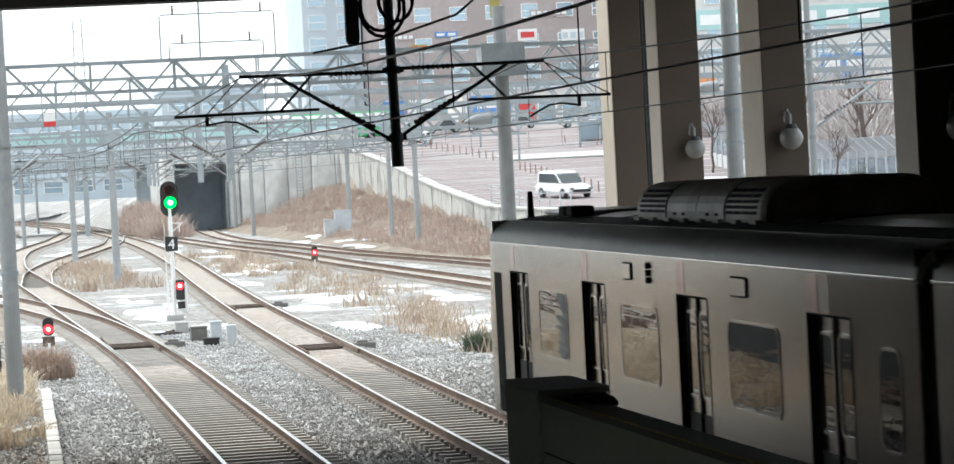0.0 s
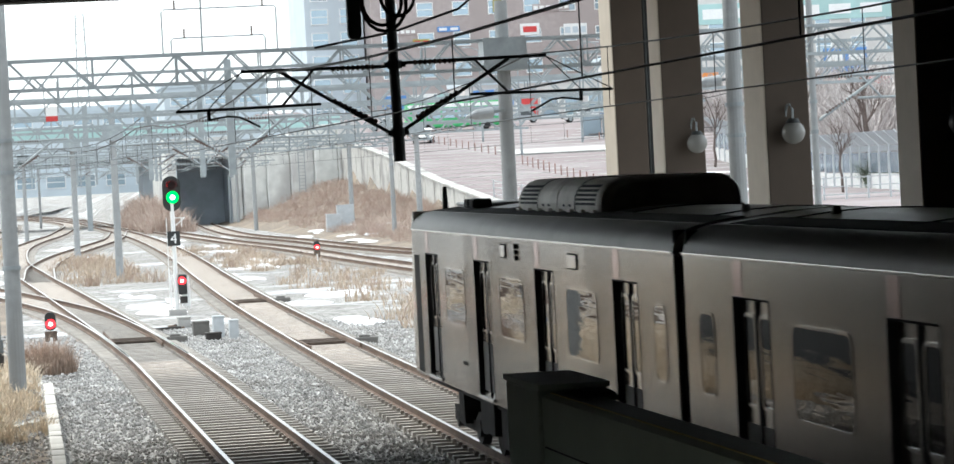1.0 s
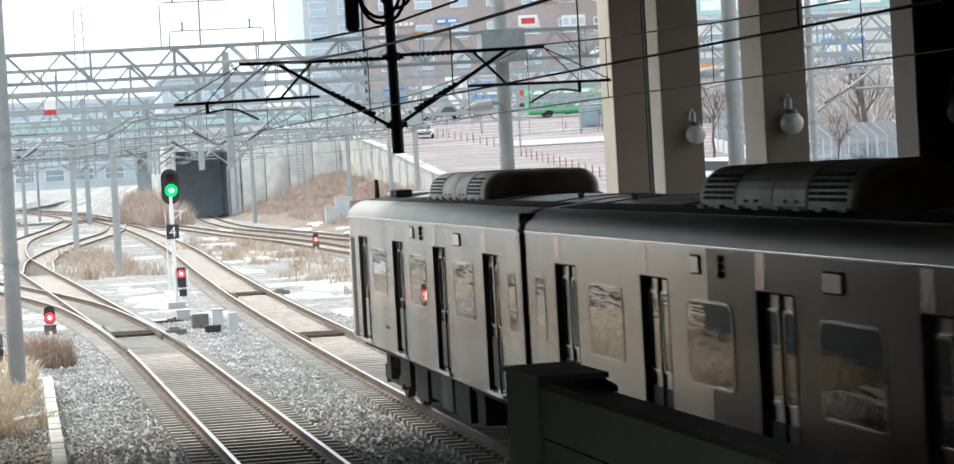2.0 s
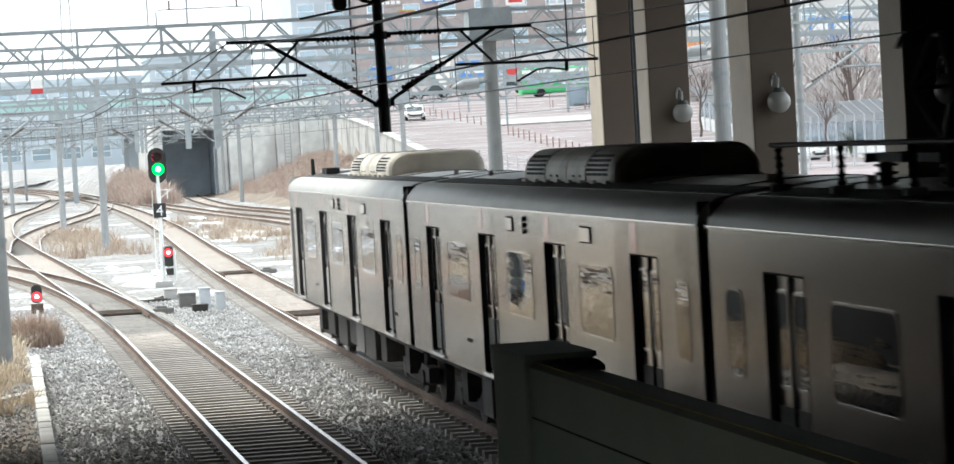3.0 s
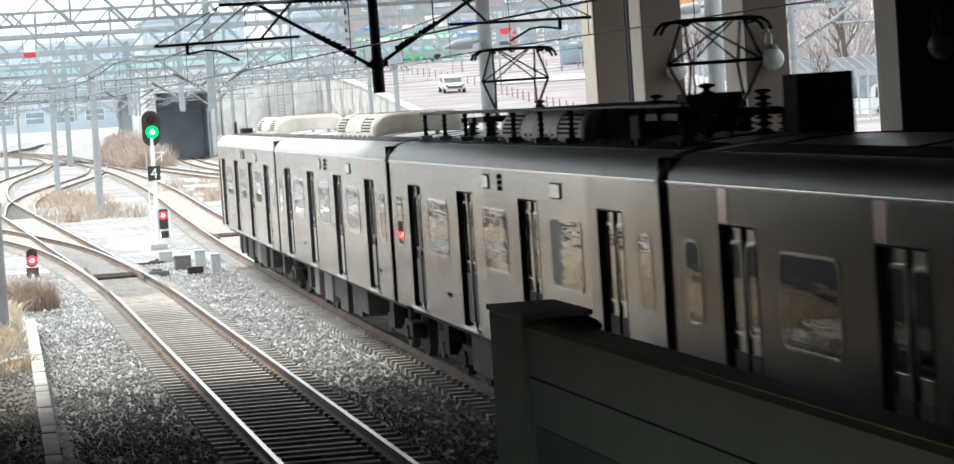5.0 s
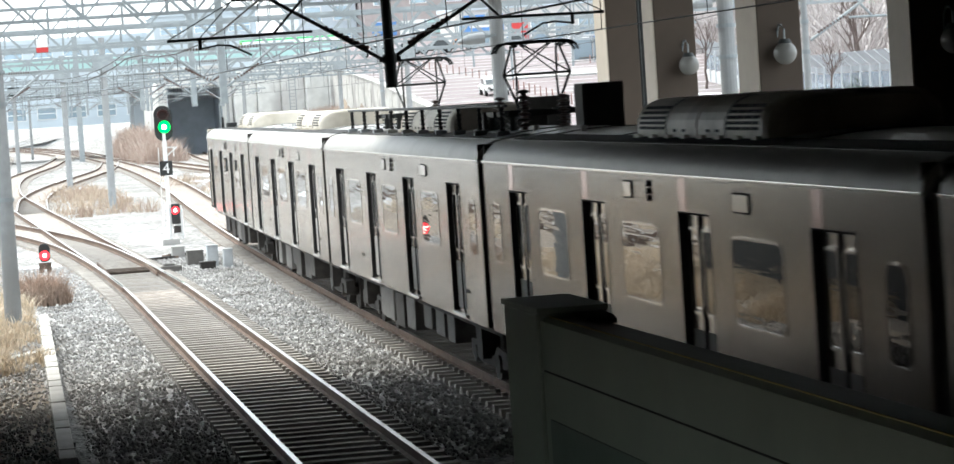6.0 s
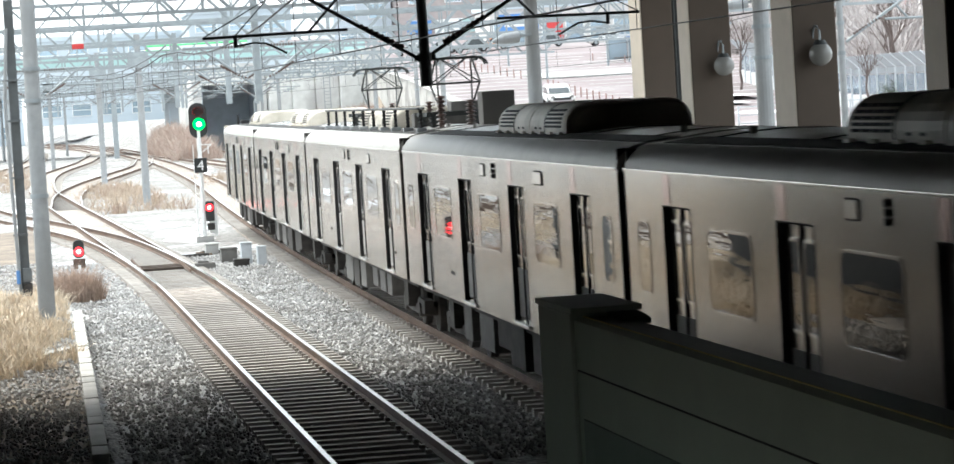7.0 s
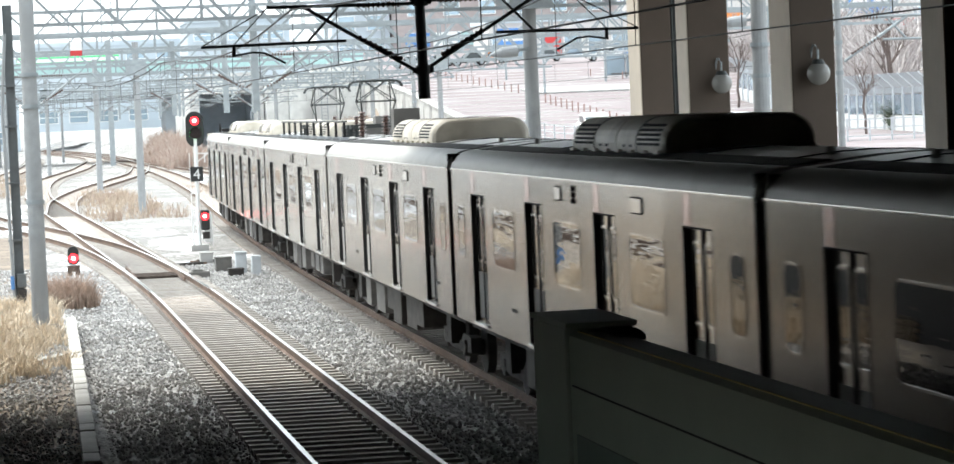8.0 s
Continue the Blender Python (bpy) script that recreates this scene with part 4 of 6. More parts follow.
def car(kind):
    """One stainless car; x = 0 at its centre, y ahead, z from the rail."""
    c = empty("train_car", "stainless steel commuter train car with dark roof", "train car", "cars of the train")
    side = 1.56
    z0, z1 = 1.10, 3.40
    nose = kind == "cab"
    doors = (-7.35, -2.49, 2.36, 7.2)
    dw, dz0, dz1 = 0.64, 1.17, 3.035
    # side walls: one sheet with the door openings left out
    for s in (-1, 1):
        yend = HALF - (0.5 if nose else 0)
        cols = sorted({-HALF, yend, *(d - dw for d in doors), *(d + dw for d in doors)})
        bm = bmesh.new()
        grid = [[bm.verts.new((s * side, y, z)) for z in (z0, dz0, dz1, z1)] for y in cols]
        for i in range(len(cols) - 1):
            mid = (cols[i] + cols[i + 1]) / 2
            for k in range(3):
                if k == 1 and any(abs(mid - d) < dw for d in doors):
                    continue
                q = (grid[i][k], grid[i + 1][k], grid[i + 1][k + 1], grid[i][k + 1])
                bm.faces.new(q if s > 0 else tuple(reversed(q)))
        bmesh.ops.solidify(bm, geom=bm.faces[:], thickness=0.16)
        part("side_wall", bm, M["stainless"], c)
        # gutter rail
        bm = bmesh.new()
        box(bm, min(s * side, s * (side + 0.022)), max(s * side, s * (side + 0.022)), -HALF, yend, 3.382, 3.41, 0.006)
        part("gutter", bm, M["stainless"], c)
    # roof: curved cantrail in steel, then flat dull top
    for s in (-1, 1):
        bm = bmesh.new()
        arc = [(s * (side - 0.34 * (1 - math.cos(radians(a)))), z1 + 0.27 * math.sin(radians(a))) for a in range(0, 91, 9)]
        inner = [(x - s * 0.05, z - 0.06) for x, z in reversed(arc)]
        profile(bm, arc + inner, -HALF, HALF - (0.42 if nose else 0))
        part("cantrail", bm, M["cantrail"], c, "curved bright steel roof edge", smooth=True)
    bm = bmesh.new()
    top = [(-1.22, 3.60), (-1.22, 3.672), (-0.78, 3.715), (-0.4, 3.755), (0, 3.77), (0.4, 3.755), (0.78, 3.715), (1.22, 3.672), (1.22, 3.60)]
    profile(bm, top, -HALF, HALF - (0.3 if nose else 0))
    part("roof", bm, M["stain_roof"], c, "dusty grey metal roof")
    for s in (-1, 1):
        bm = bmesh.new()
        profile(bm, [(s * 1.2, 3.665), (s * 1.2, 3.684), (s * 0.80, 3.724), (s * 0.80, 3.705)], -HALF + 0.02, HALF - 0.5)
        part("roof_walkway", bm, M["roof_mat"], c, "black anti-slip roof strip")
    # doors
    for s in (-1, 1):
        for d in doors:
            for e in (-1, 1):
                bm = bmesh.new()
                xo = s * (side - 0.066)
                ya, yb = sorted((d + e * 0.004, d + e * (dw - 0.004)))
                box(bm, *sorted((s * (side - 0.12), xo)), ya, yb, dz0, dz1, 0.004)
                dr = part("door", bm, M["stainless"], c)
                wa, wb = sorted((d + e * 0.10, d + e * 0.48))
                bm = bmesh.new()
                ring(bm, round_rect(wa - 0.03, wb + 0.03, 2.05, 2.90, 0.09), round_rect(wa, wb, 2.08, 2.87, 0.07), xo + s * 0.016, 0.016 * s)
                part("window_seal", bm, M["bright_trim"], dr, "bright polished window surround")
                bm = bmesh.new()
                profile(bm, round_rect(wa, wb, 2.08, 2.87, 0.07), *sorted((xo, xo + s * 0.006)), "X")
                part("door_window", bm, M["window"], dr)
                bm = bmesh.new()
                profile(bm, round_rect(wa - 0.04, wb + 0.08, 1.22, 1.90, 0.03), *sorted((xo, xo + s * 0.004)), "X")
                part("kick_panel", bm, M["kick"], dr, "matt grey lower door panel")
                bm = bmesh.new()
                box(bm, *sorted((xo, xo + s * 0.02)), *sorted((d + e * 0.008, d + e * 0.035)), dz0, dz1)
                part("edge_seal", bm, M["rubber"], dr)
            for e in (-1, 1):
                bm = bmesh.new()
                ya, yb = sorted((d + e * (dw - 0.002), d + e * (dw + 0.016)))
                box(bm, *sorted((s * (side - 0.12), s * (side + 0.004))), ya, yb, dz0, dz1)
                part("door_jamb", bm, M["rubber"], c, "dark rubber door jamb")
            bm = bmesh.new()
            box(bm, *sorted((s * (side - 0.12), s * (side + 0.004))), d - dw, d + dw, dz1 - 0.004, dz1 + 0.014)
            part("door_header", bm, M["rubber"], c)
            bm = bmesh.new()
            x0, x1 = sorted((s * (side - 0.1), s * (side + 0.035)))
            box(bm, x0, x1, d - dw, d + dw, 1.115, 1.168, 0.008)
            part("door_step", bm, M["bright_trim"], c)
            if s == -1 and kind in ("cab", "plain"):
                bm = bmesh.new()
                box(bm, -side - 0.003, -side, d + 0.28, d + 0.6, 3.055, 3.375)
                part("door_marker", bm, M["pink"], c, "faded pink film above the door")
        # windows
        wins = [(w, 0.90, 2.08, 2.86) for w in (-4.84, -0.02, 4.90)] + [(-9.02, 0.27, 2.08, 2.84)] + ([] if nose else [(8.92, 0.29, 2.08, 2.84)])
        for w, hw, a, b in wins:
            bm = bmesh.new()
            profile(bm, round_rect(w - hw, w + hw, a, b, 0.12), *sorted((s * (side - 0.02), s * (side + 0.004))), "X")
            wf = part("window", bm, M["window"], c)
            bm = bmesh.new()
            ring(bm, round_rect(w - hw - 0.025, w + hw + 0.025, a - 0.025, b + 0.025, 0.14), round_rect(w - hw, w + hw, a, b, 0.12), s * (side + 0.008), 0.008 * s)
            part("window_frame", bm, M["stainless"], wf)
        # small fittings above the windows
        for yy, h2, zc, m in ((0.43, 0.17, 3.22, "stainless"), (-4.42, 0.27, 3.19, "stainless")):
            bm = bmesh.new()
            x0, x1 = sorted((s * side, s * (side + 0.012)))
            profile(bm, round_rect(yy - h2 - 0.03, yy + h2 + 0.03, zc - 0.094, zc + 0.094, 0.04), x0, x1, "X")
            pl = part("plate_frame", bm, M["rubber"], c)
            bm = bmesh.new()
            profile(bm, round_rect(yy - h2, yy + h2, zc - 0.078, zc + 0.078, 0.03), *sorted((s * (side + 0.012), s * (side + 0.02))), "X")
            part("plate", bm, M[m], pl)
        for k in range(3):
            bm = bmesh.new()
            rod(bm, (s * side, -0.60, 3.15 + 0.075 * k), (s * (side + 0.03), -0.60, 3.15 + 0.075 * k), 0.034, n=12)
            part("side_lamp", bm, M["rubber"], c)
        for yy in (4.2, -8.2):
            bm = bmesh.new()
            x0, x1 = sorted((s * side, s * (side + 0.003)))
            box(bm, x0, x1, yy - 0.22, yy + 0.22, 1.5, 1.55)
            part("stencil", bm, M["under"], c, "small illegible stencilled line")
    # ends
    for e in (-1, 1):
        if nose and e == 1:
            continue
        bm = bmesh.new()
        ya, yb = sorted((e * (HALF - 0.08), e * (HALF - 0.005)))
        box(bm, -1.54, 1.54, ya, yb, 1.1, 3.62)
        part("end_wall", bm, M["under"], c)
        bm = bmesh.new()
        ya, yb = sorted((e * HALF, e * (HALF + 0.26)))
        for k in range(5):
            t0, t1 = ya + (yb - ya) * k / 5, ya + (yb - ya) * (k + 0.8) / 5
            box(bm, -0.62, 0.62, t0, t1, 1.15, 3.25)
        part("gangway", bm, M["rubber"], c, "black gangway bellows")
        for s in (-1, 1):
            bm = bmesh.new()
            x0, x1 = sorted((s * 1.36, s * 1.5))
            box(bm, x0, x1, ya, yb - e * 0.0, 1.2, 3.4)
            part("gap_guard", bm, M["rubber"], c)
    if nose:
        bm = bmesh.new()
        prof = [(HALF - 0.5, 1.1), (HALF - 0.02, 1.1), (HALF + 0.02, 1.9), (HALF - 0.1, 2.7), (HALF - 0.32, 3.55), (HALF - 0.45, 3.68), (HALF - 0.5, 3.68)]
        profile(bm, prof, -1.53, 1.53, "X")
        part("cab_front", bm, M["stainless"], c)
        bm = bmesh.new()
        profile(bm, [(HALF + 0.0, 2.0), (HALF + 0.03, 2.0), (HALF - 0.22, 3.2), (HALF - 0.26, 3.2)], -1.35, 1.35, "X")
        part("windscreen", bm, M["window"], c)
        for s in (-1, 1):
            bm = bmesh.new()
            x0, x1 = sorted((s * (side - 0.13), s * (side + 0.004)))
            box(bm, x0, x1, 8.55, 9.1, 1.15, 3.0)
            part("cab_door", bm, M["under"], c, "dark recessed driver door")
        bm = bmesh.new()
        rod(bm, (-1.0, HALF - 0.55, 3.7), (-1.0, HALF - 0.55, 4.05), 0.05, 0.035, 10)
        part("horn", bm, M["rubber"], c)
        bm = bmesh.new()
        box(bm, -0.85, 0.85, HALF - 3.2, HALF - 0.7, 3.735, 3.79, 0.02)
        part("cab_roof_plate", bm, M["stain_roof"], c)
        for yy in (HALF - 3.0, HALF - 3.5):
            bm = bmesh.new()
            box(bm, -1.05, -0.75, yy - 0.18, yy + 0.18, 3.73, 3.86, 0.03)
            part("aerial", bm, M["rubber"], c)
    # air-conditioning unit with louvred sides
    ac = bmesh.new()
    hx, shoulder = 0.90, 0.34
    half = [(-hx, 3.72), (-hx, 3.79)] + [(-hx + shoulder * (1 - math.cos(radians(a))), 3.82 + 0.31 * math.sin(radians(a))) for a in range(0, 91, 15)]
    out = half + [(-x, z) for x, z in reversed(half)]
    rows = []
    for y, k in ((-2.95, 0.84), (-2.93, 0.91), (-2.87, 0.97), (-2.76, 1.0), (2.86, 1.0), (2.97, 0.97), (3.03, 0.91), (3.05, 0.84)):
        rows.append([ac.verts.new((x * k, y, 3.72 + (z - 3.72) * k)) for x, z in out])
    for a, b in zip(rows, rows[1:]):
        for k in range(len(out)):
            ac.faces.new((a[k], a[(k + 1) % len(out)], b[(k + 1) % len(out)], b[k]))
    ac.faces.new(list(reversed(rows[0])))
    ac.faces.new(rows[-1])
    bmesh.ops.recalc_face_normals(ac, faces=ac.faces[:])
    unit = part("air_unit", ac, M["ac"], c, "cream rounded air-conditioning unit with louvres")

    def skin(z):
        """Half width of the unit at height z."""
        return hx if z < 3.82 else hx - shoulder * (1 - math.sqrt(max(0, 1 - ((z - 3.82) / 0.31) ** 2)))
    for s in (-1, 1):
        for ya, n in ((-2.62, 4), (1.45, 4)):
            for k in range(5):
                bm = bmesh.new()
                zz = 3.815 + k * 0.055
                for q in range(n):
                    yq = ya + q * 0.325
                    lo, hi = skin(zz - 0.016), skin(zz + 0.016)
                    profile(bm, [(s * (lo - 0.03), zz - 0.016), (s * (lo + 0.004), zz - 0.016), (s * (hi + 0.004), zz + 0.016), (s * (hi - 0.03), zz + 0.016)], yq, yq + 0.29)
                part("louvre", bm, M["rubber"], unit, "dark louvre slot")
        for yy in (-0.95, -0.55, 0.55, 0.95):
            bm = bmesh.new()
            box(bm, *sorted((s * (hx - 0.02), s * (hx + 0.006))), yy - 0.07, yy + 0.07, 3.775, 3.805, 0.004)
            part("lifting_pocket", bm, M["rubber"], unit)
        for k in range(8):
            bm = bmesh.new()
            yy = -2.6 + k * 0.76
            x0, x1 = sorted((s * (hx - 0.01), s * (hx + 0.05)))
            box(bm, x0, x1, yy - 0.12, yy + 0.12, 3.70, 3.745)
            part("fixing_foot", bm, M["ac"], unit)
    for yy, wd in ((-0.02, 0.035), (-1.3, 0.012), (1.38, 0.012)):
        bm = bmesh.new()
        profile(bm, [(x * 1.008, z + 0.006) for x, z in out], yy - wd, yy + wd)
        part("seam_band", bm, M["ac"] if wd > 0.02 else M["under_pale"], unit)
    for yy in (-8.6, 8.0):
        bm = bmesh.new()
        rod(bm, (-0.5, yy, 3.7), (-0.5, yy, 3.82), 0.045, n=12)
        part("roof_vent", bm, M["stain_roof"], c)
    for k in range(5):
        bm = bmesh.new()
        yy = -8.4 + k * 4.2
        profile(bm, [(x, z + 0.012) for x, z in top], yy - 0.02, yy + 0.02)
        part("roof_seam", bm, M["roof_mat"], c)
    # underframe, boxes and bogies
    bm = bmesh.new()
    box(bm, -1.35, 1.35, -HALF + 0.1, HALF - 0.2, 0.95, 1.12)
    part("underframe", bm, M["under"], c)
    rng = random.Random({"cab": 3, "plain": 5, "power": 8}[kind])
    yy = -4.6
    while yy < 4.3:
        L = rng.uniform(0.5, 1.5)
        for s in (-1, 1):
            bm = bmesh.new()
            x0, x1 = sorted((s * rng.uniform(0.5, 0.7), s * rng.uniform(1.25, 1.42)))
            box(bm, x0, x1, yy, yy + L, rng.uniform(0.36, 0.55), 1.0, 0.02)
            part("equipment_box", bm, M["under_pale" if rng.random() < 0.35 else "under"], c)
        yy += L + rng.uniform(0.12, 0.4)
    for by in (-6.9, 6.9):
        for s in (-1, 1):
            bm = bmesh.new()
            x0, x1 = sorted((s * 0.95, s * 1.12))
            profile(bm, [(by - 1.6, 0.38), (by - 1.6, 0.62), (by - 0.8, 0.66), (by - 0.45, 0.5), (by + 0.45, 0.5), (by + 0.8, 0.66), (by + 1.6, 0.62), (by + 1.6, 0.38), (by + 0.5, 0.34), (by - 0.5, 0.34)], x0, x1, "X")
            for w in (-1.05, 1.05):
                rod(bm, (s * 1.0, by + w, 0.6), (s * 1.0, by + w, 0.95), 0.11, n=8)
            box(bm, *sorted((s * 0.9, s * 1.25)), by - 0.25, by + 0.25, 0.45, 0.95)
            bg = part("bogie_frame", bm, M["under"], c)
            for w in (-1.05, 1.05):
                bm = bmesh.new()
                rod(bm, (s * 0.68, by + w, 0.43), (s * 0.82, by + w, 0.43), 0.43, n=24)
                rod(bm, (s * 0.82, by + w, 0.43), (s * 1.16, by + w, 0.43), 0.13, n=10)
                part("wheel", bm, M["under"], bg)
    if kind == "power":
        for py in (6.5, -6.1):
            pantograph(c, py)
        # insulated bus-bar cage along the roof edge
        for y0, y1 in ((-9.0, 9.2),):
            bm = bmesh.new()
            for x in (-1.08, -0.98):
                rod(bm, (x, y0, 4.12), (x, y1, 4.12), 0.022, n=6)
            part("bus_bar", bm, M["black_steel"], c)
            n = 10
            for k in range(n):
                bm = bmesh.new()
                y = y0 + 0.1 + (y1 - y0 - 0.2) * k / (n - 1)
                box(bm, -1.12, -0.94, y - 0.06, y + 0.06, 3.70, 3.77, 0.01)
                part("bar_foot", bm, M["grey_box"], c, "pale grey insulator foot")
                y = y0 + 0.1 + (y1 - y0 - 0.2) * k / (n - 1)
                for x in (-1.03,):
                    bm = bmesh.new()
                    ribbed(bm, (x, y, 3.7), (x, y, 4.12), 6, 0.026, 0.042, 8)
                    part("bar_insulator", bm, M["rubber"], c)
        for y, x, h, r in ((-4.4, -0.3, 0.5, 0.06), (-7.7, -0.5, 0.6, 0.07), (-8.1, 0.0, 0.5, 0.07), (4.6, 0.0, 0.5, 0.06)):
            bm = bmesh.new()
            ribbed(bm, (x, y, 3.7), (x, y, 3.75 + h), 8, r * 0.6, r * 1.5, 12)
            part("breaker_insulator", bm, M["insul"], c)
        for a in ((0.05, 0.64, -9.3, -8.7, 3.73, 4.36), (-0.55, 0.25, 3.4, 4.2, 3.73, 4.1), (-0.7, 0.3, -5.2, -4.7, 3.73, 4.0), (0.2, 0.9, -3.9, -3.3, 3.73, 4.2)):
            bm = bmesh.new()
            box(bm, *a, 0.02)
            part("roof_equipment", bm, M["under_pale"], c, "dusty dark grey roof equipment box")
    return c


def pantograph(c, py):
    """Raised scissor pantograph: base, crossed lower and upper arms, and collector head."""
    bm = bmesh.new()
    for x in (-0.62, 0.62):
        bar(bm, (x, py - 1.1, 3.98), (x, py + 1.1, 3.98), 0.07)
    for y in (-1.0, 0, 1.0):
        bar(bm, (-0.7, py + y, 3.98), (0.7, py + y, 3.98), 0.08)
    for x in (-0.55, 0.55):
        for y in (-0.9, 0.9):
            rod(bm, (x, py + y, 3.7), (x, py + y, 3.96), 0.06, n=10)
            for q in range(3):
                rod(bm, (x, py + y, 3.76 + q * 0.07), (x, py + y, 3.785 + q * 0.07), 0.1, n=10)
    base = part("pantograph_base", bm, M["black_steel"], c)
    def arm(p, q, r):
        b2 = bmesh.new()
        rod(b2, p, q, r, n=6)
        part("arm", b2, M["black_steel"], base)
    for e in (-1, 1):
        ym = py + e * 0.55
        arm((-0.41, ym, 4.55), (0.41, ym, 4.55), 0.018)
        for s in (-1, 1):
            arm((s * 0.41, ym, 4.55), (s * 0.34, py + e * 0.1, 4.99), 0.018)
            arm((s * 0.40, ym, 4.54), (s * 0.30, py - e * 0.12, 4.02), 0.02)
            arm((s * 0.41, ym, 4.55), (-s * 0.22, py + e * 0.1, 5.0), 0.012)
    bm = bmesh.new()
    for y in (-0.16, 0.16):
        pts = [(-0.63, 4.88), (-0.59, 4.96), (-0.52, 5.01), (-0.40, 5.02), (0.40, 5.02), (0.52, 5.01), (0.59, 4.96), (0.63, 4.88)]
        tube(bm, [(x, py + y, z) for x, z in pts], 0.022)
        bar(bm, (-0.42, py + y, 5.03), (0.42, py + y, 5.03), 0.05, 0.03)
    for x in (-0.32, 0.42):
        rod(bm, (x, py - 0.2, 4.98), (x, py + 0.2, 4.98), 0.025, n=6)
    part("collector_head", bm, M["black_steel"], base)


CARS = [car("cab"), car("plain"), car("power")]
CARS.append(copy_thing(CARS[1], pose(0, 0, 0)))
CARS.append(copy_thing(CARS[1], pose(0, 0, 0)))
CARS.append(copy_thing(CARS[1], pose(0, 0, 0)))
CARS.append(copy_thing(CARS[1], pose(0, 0, 0)))
tagged(CARS[0], "stainless leading train car with driver cab")
for k in (2,):
    tagged(CARS[k], "stainless train car with two raised pantographs")


# ---- vegetation ----
def blades(name, label, category, material, spots, seed, lean=0.35, width=0.012, kind="stuff"):
    """Dry stalks: many thin tapered blades. spots: (x, y, z, radius, height, count)."""
    rng = np.random.RandomState(seed)
    V, Fc = [], []
    for x, y, z, rad, h, cnt in spots:
        for _ in range(cnt):
            a, r = rng.rand() * 6.283, rad * math.sqrt(rng.rand())
            bx, by = x + r * math.cos(a), y + r * math.sin(a)
            hh = h * (0.45 + 0.75 * rng.rand()) * (1 - 0.45 * (r / rad) ** 2)
            d = rng.randn(2) * lean * hh
            t = rng.rand() * 3.1416
            wx, wy = width * math.cos(t) * (1 + hh), width * math.sin(t) * (1 + hh)
            i = len(V)
            V += [(bx - wx, by - wy, z - 0.05), (bx + wx, by + wy, z - 0.05), (bx + d[0] * 0.4 + wx * 0.7, by + d[1] * 0.4 + wy * 0.7, z + hh * 0.6), (bx + d[0] * 0.4 - wx * 0.7, by + d[1] * 0.4 - wy * 0.7, z + hh * 0.6), (bx + d[0], by + d[1], z + hh)]
            Fc += [(i, i + 1, i + 2, i + 3), (i + 3, i + 2, i + 4)]
    me = bpy.data.meshes.new(name)
    me.from_pydata(V, [], Fc)
    me.materials.append(material)
    return tagged(new(name, me), label, category, kind=kind)


# far wood lightened so that its colour carries the haze
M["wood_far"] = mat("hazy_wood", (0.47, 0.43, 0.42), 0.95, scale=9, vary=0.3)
M["brush_near"] = mat("near_brush", (0.46, 0.35, 0.285), 0.95, scale=9, vary=0.35)


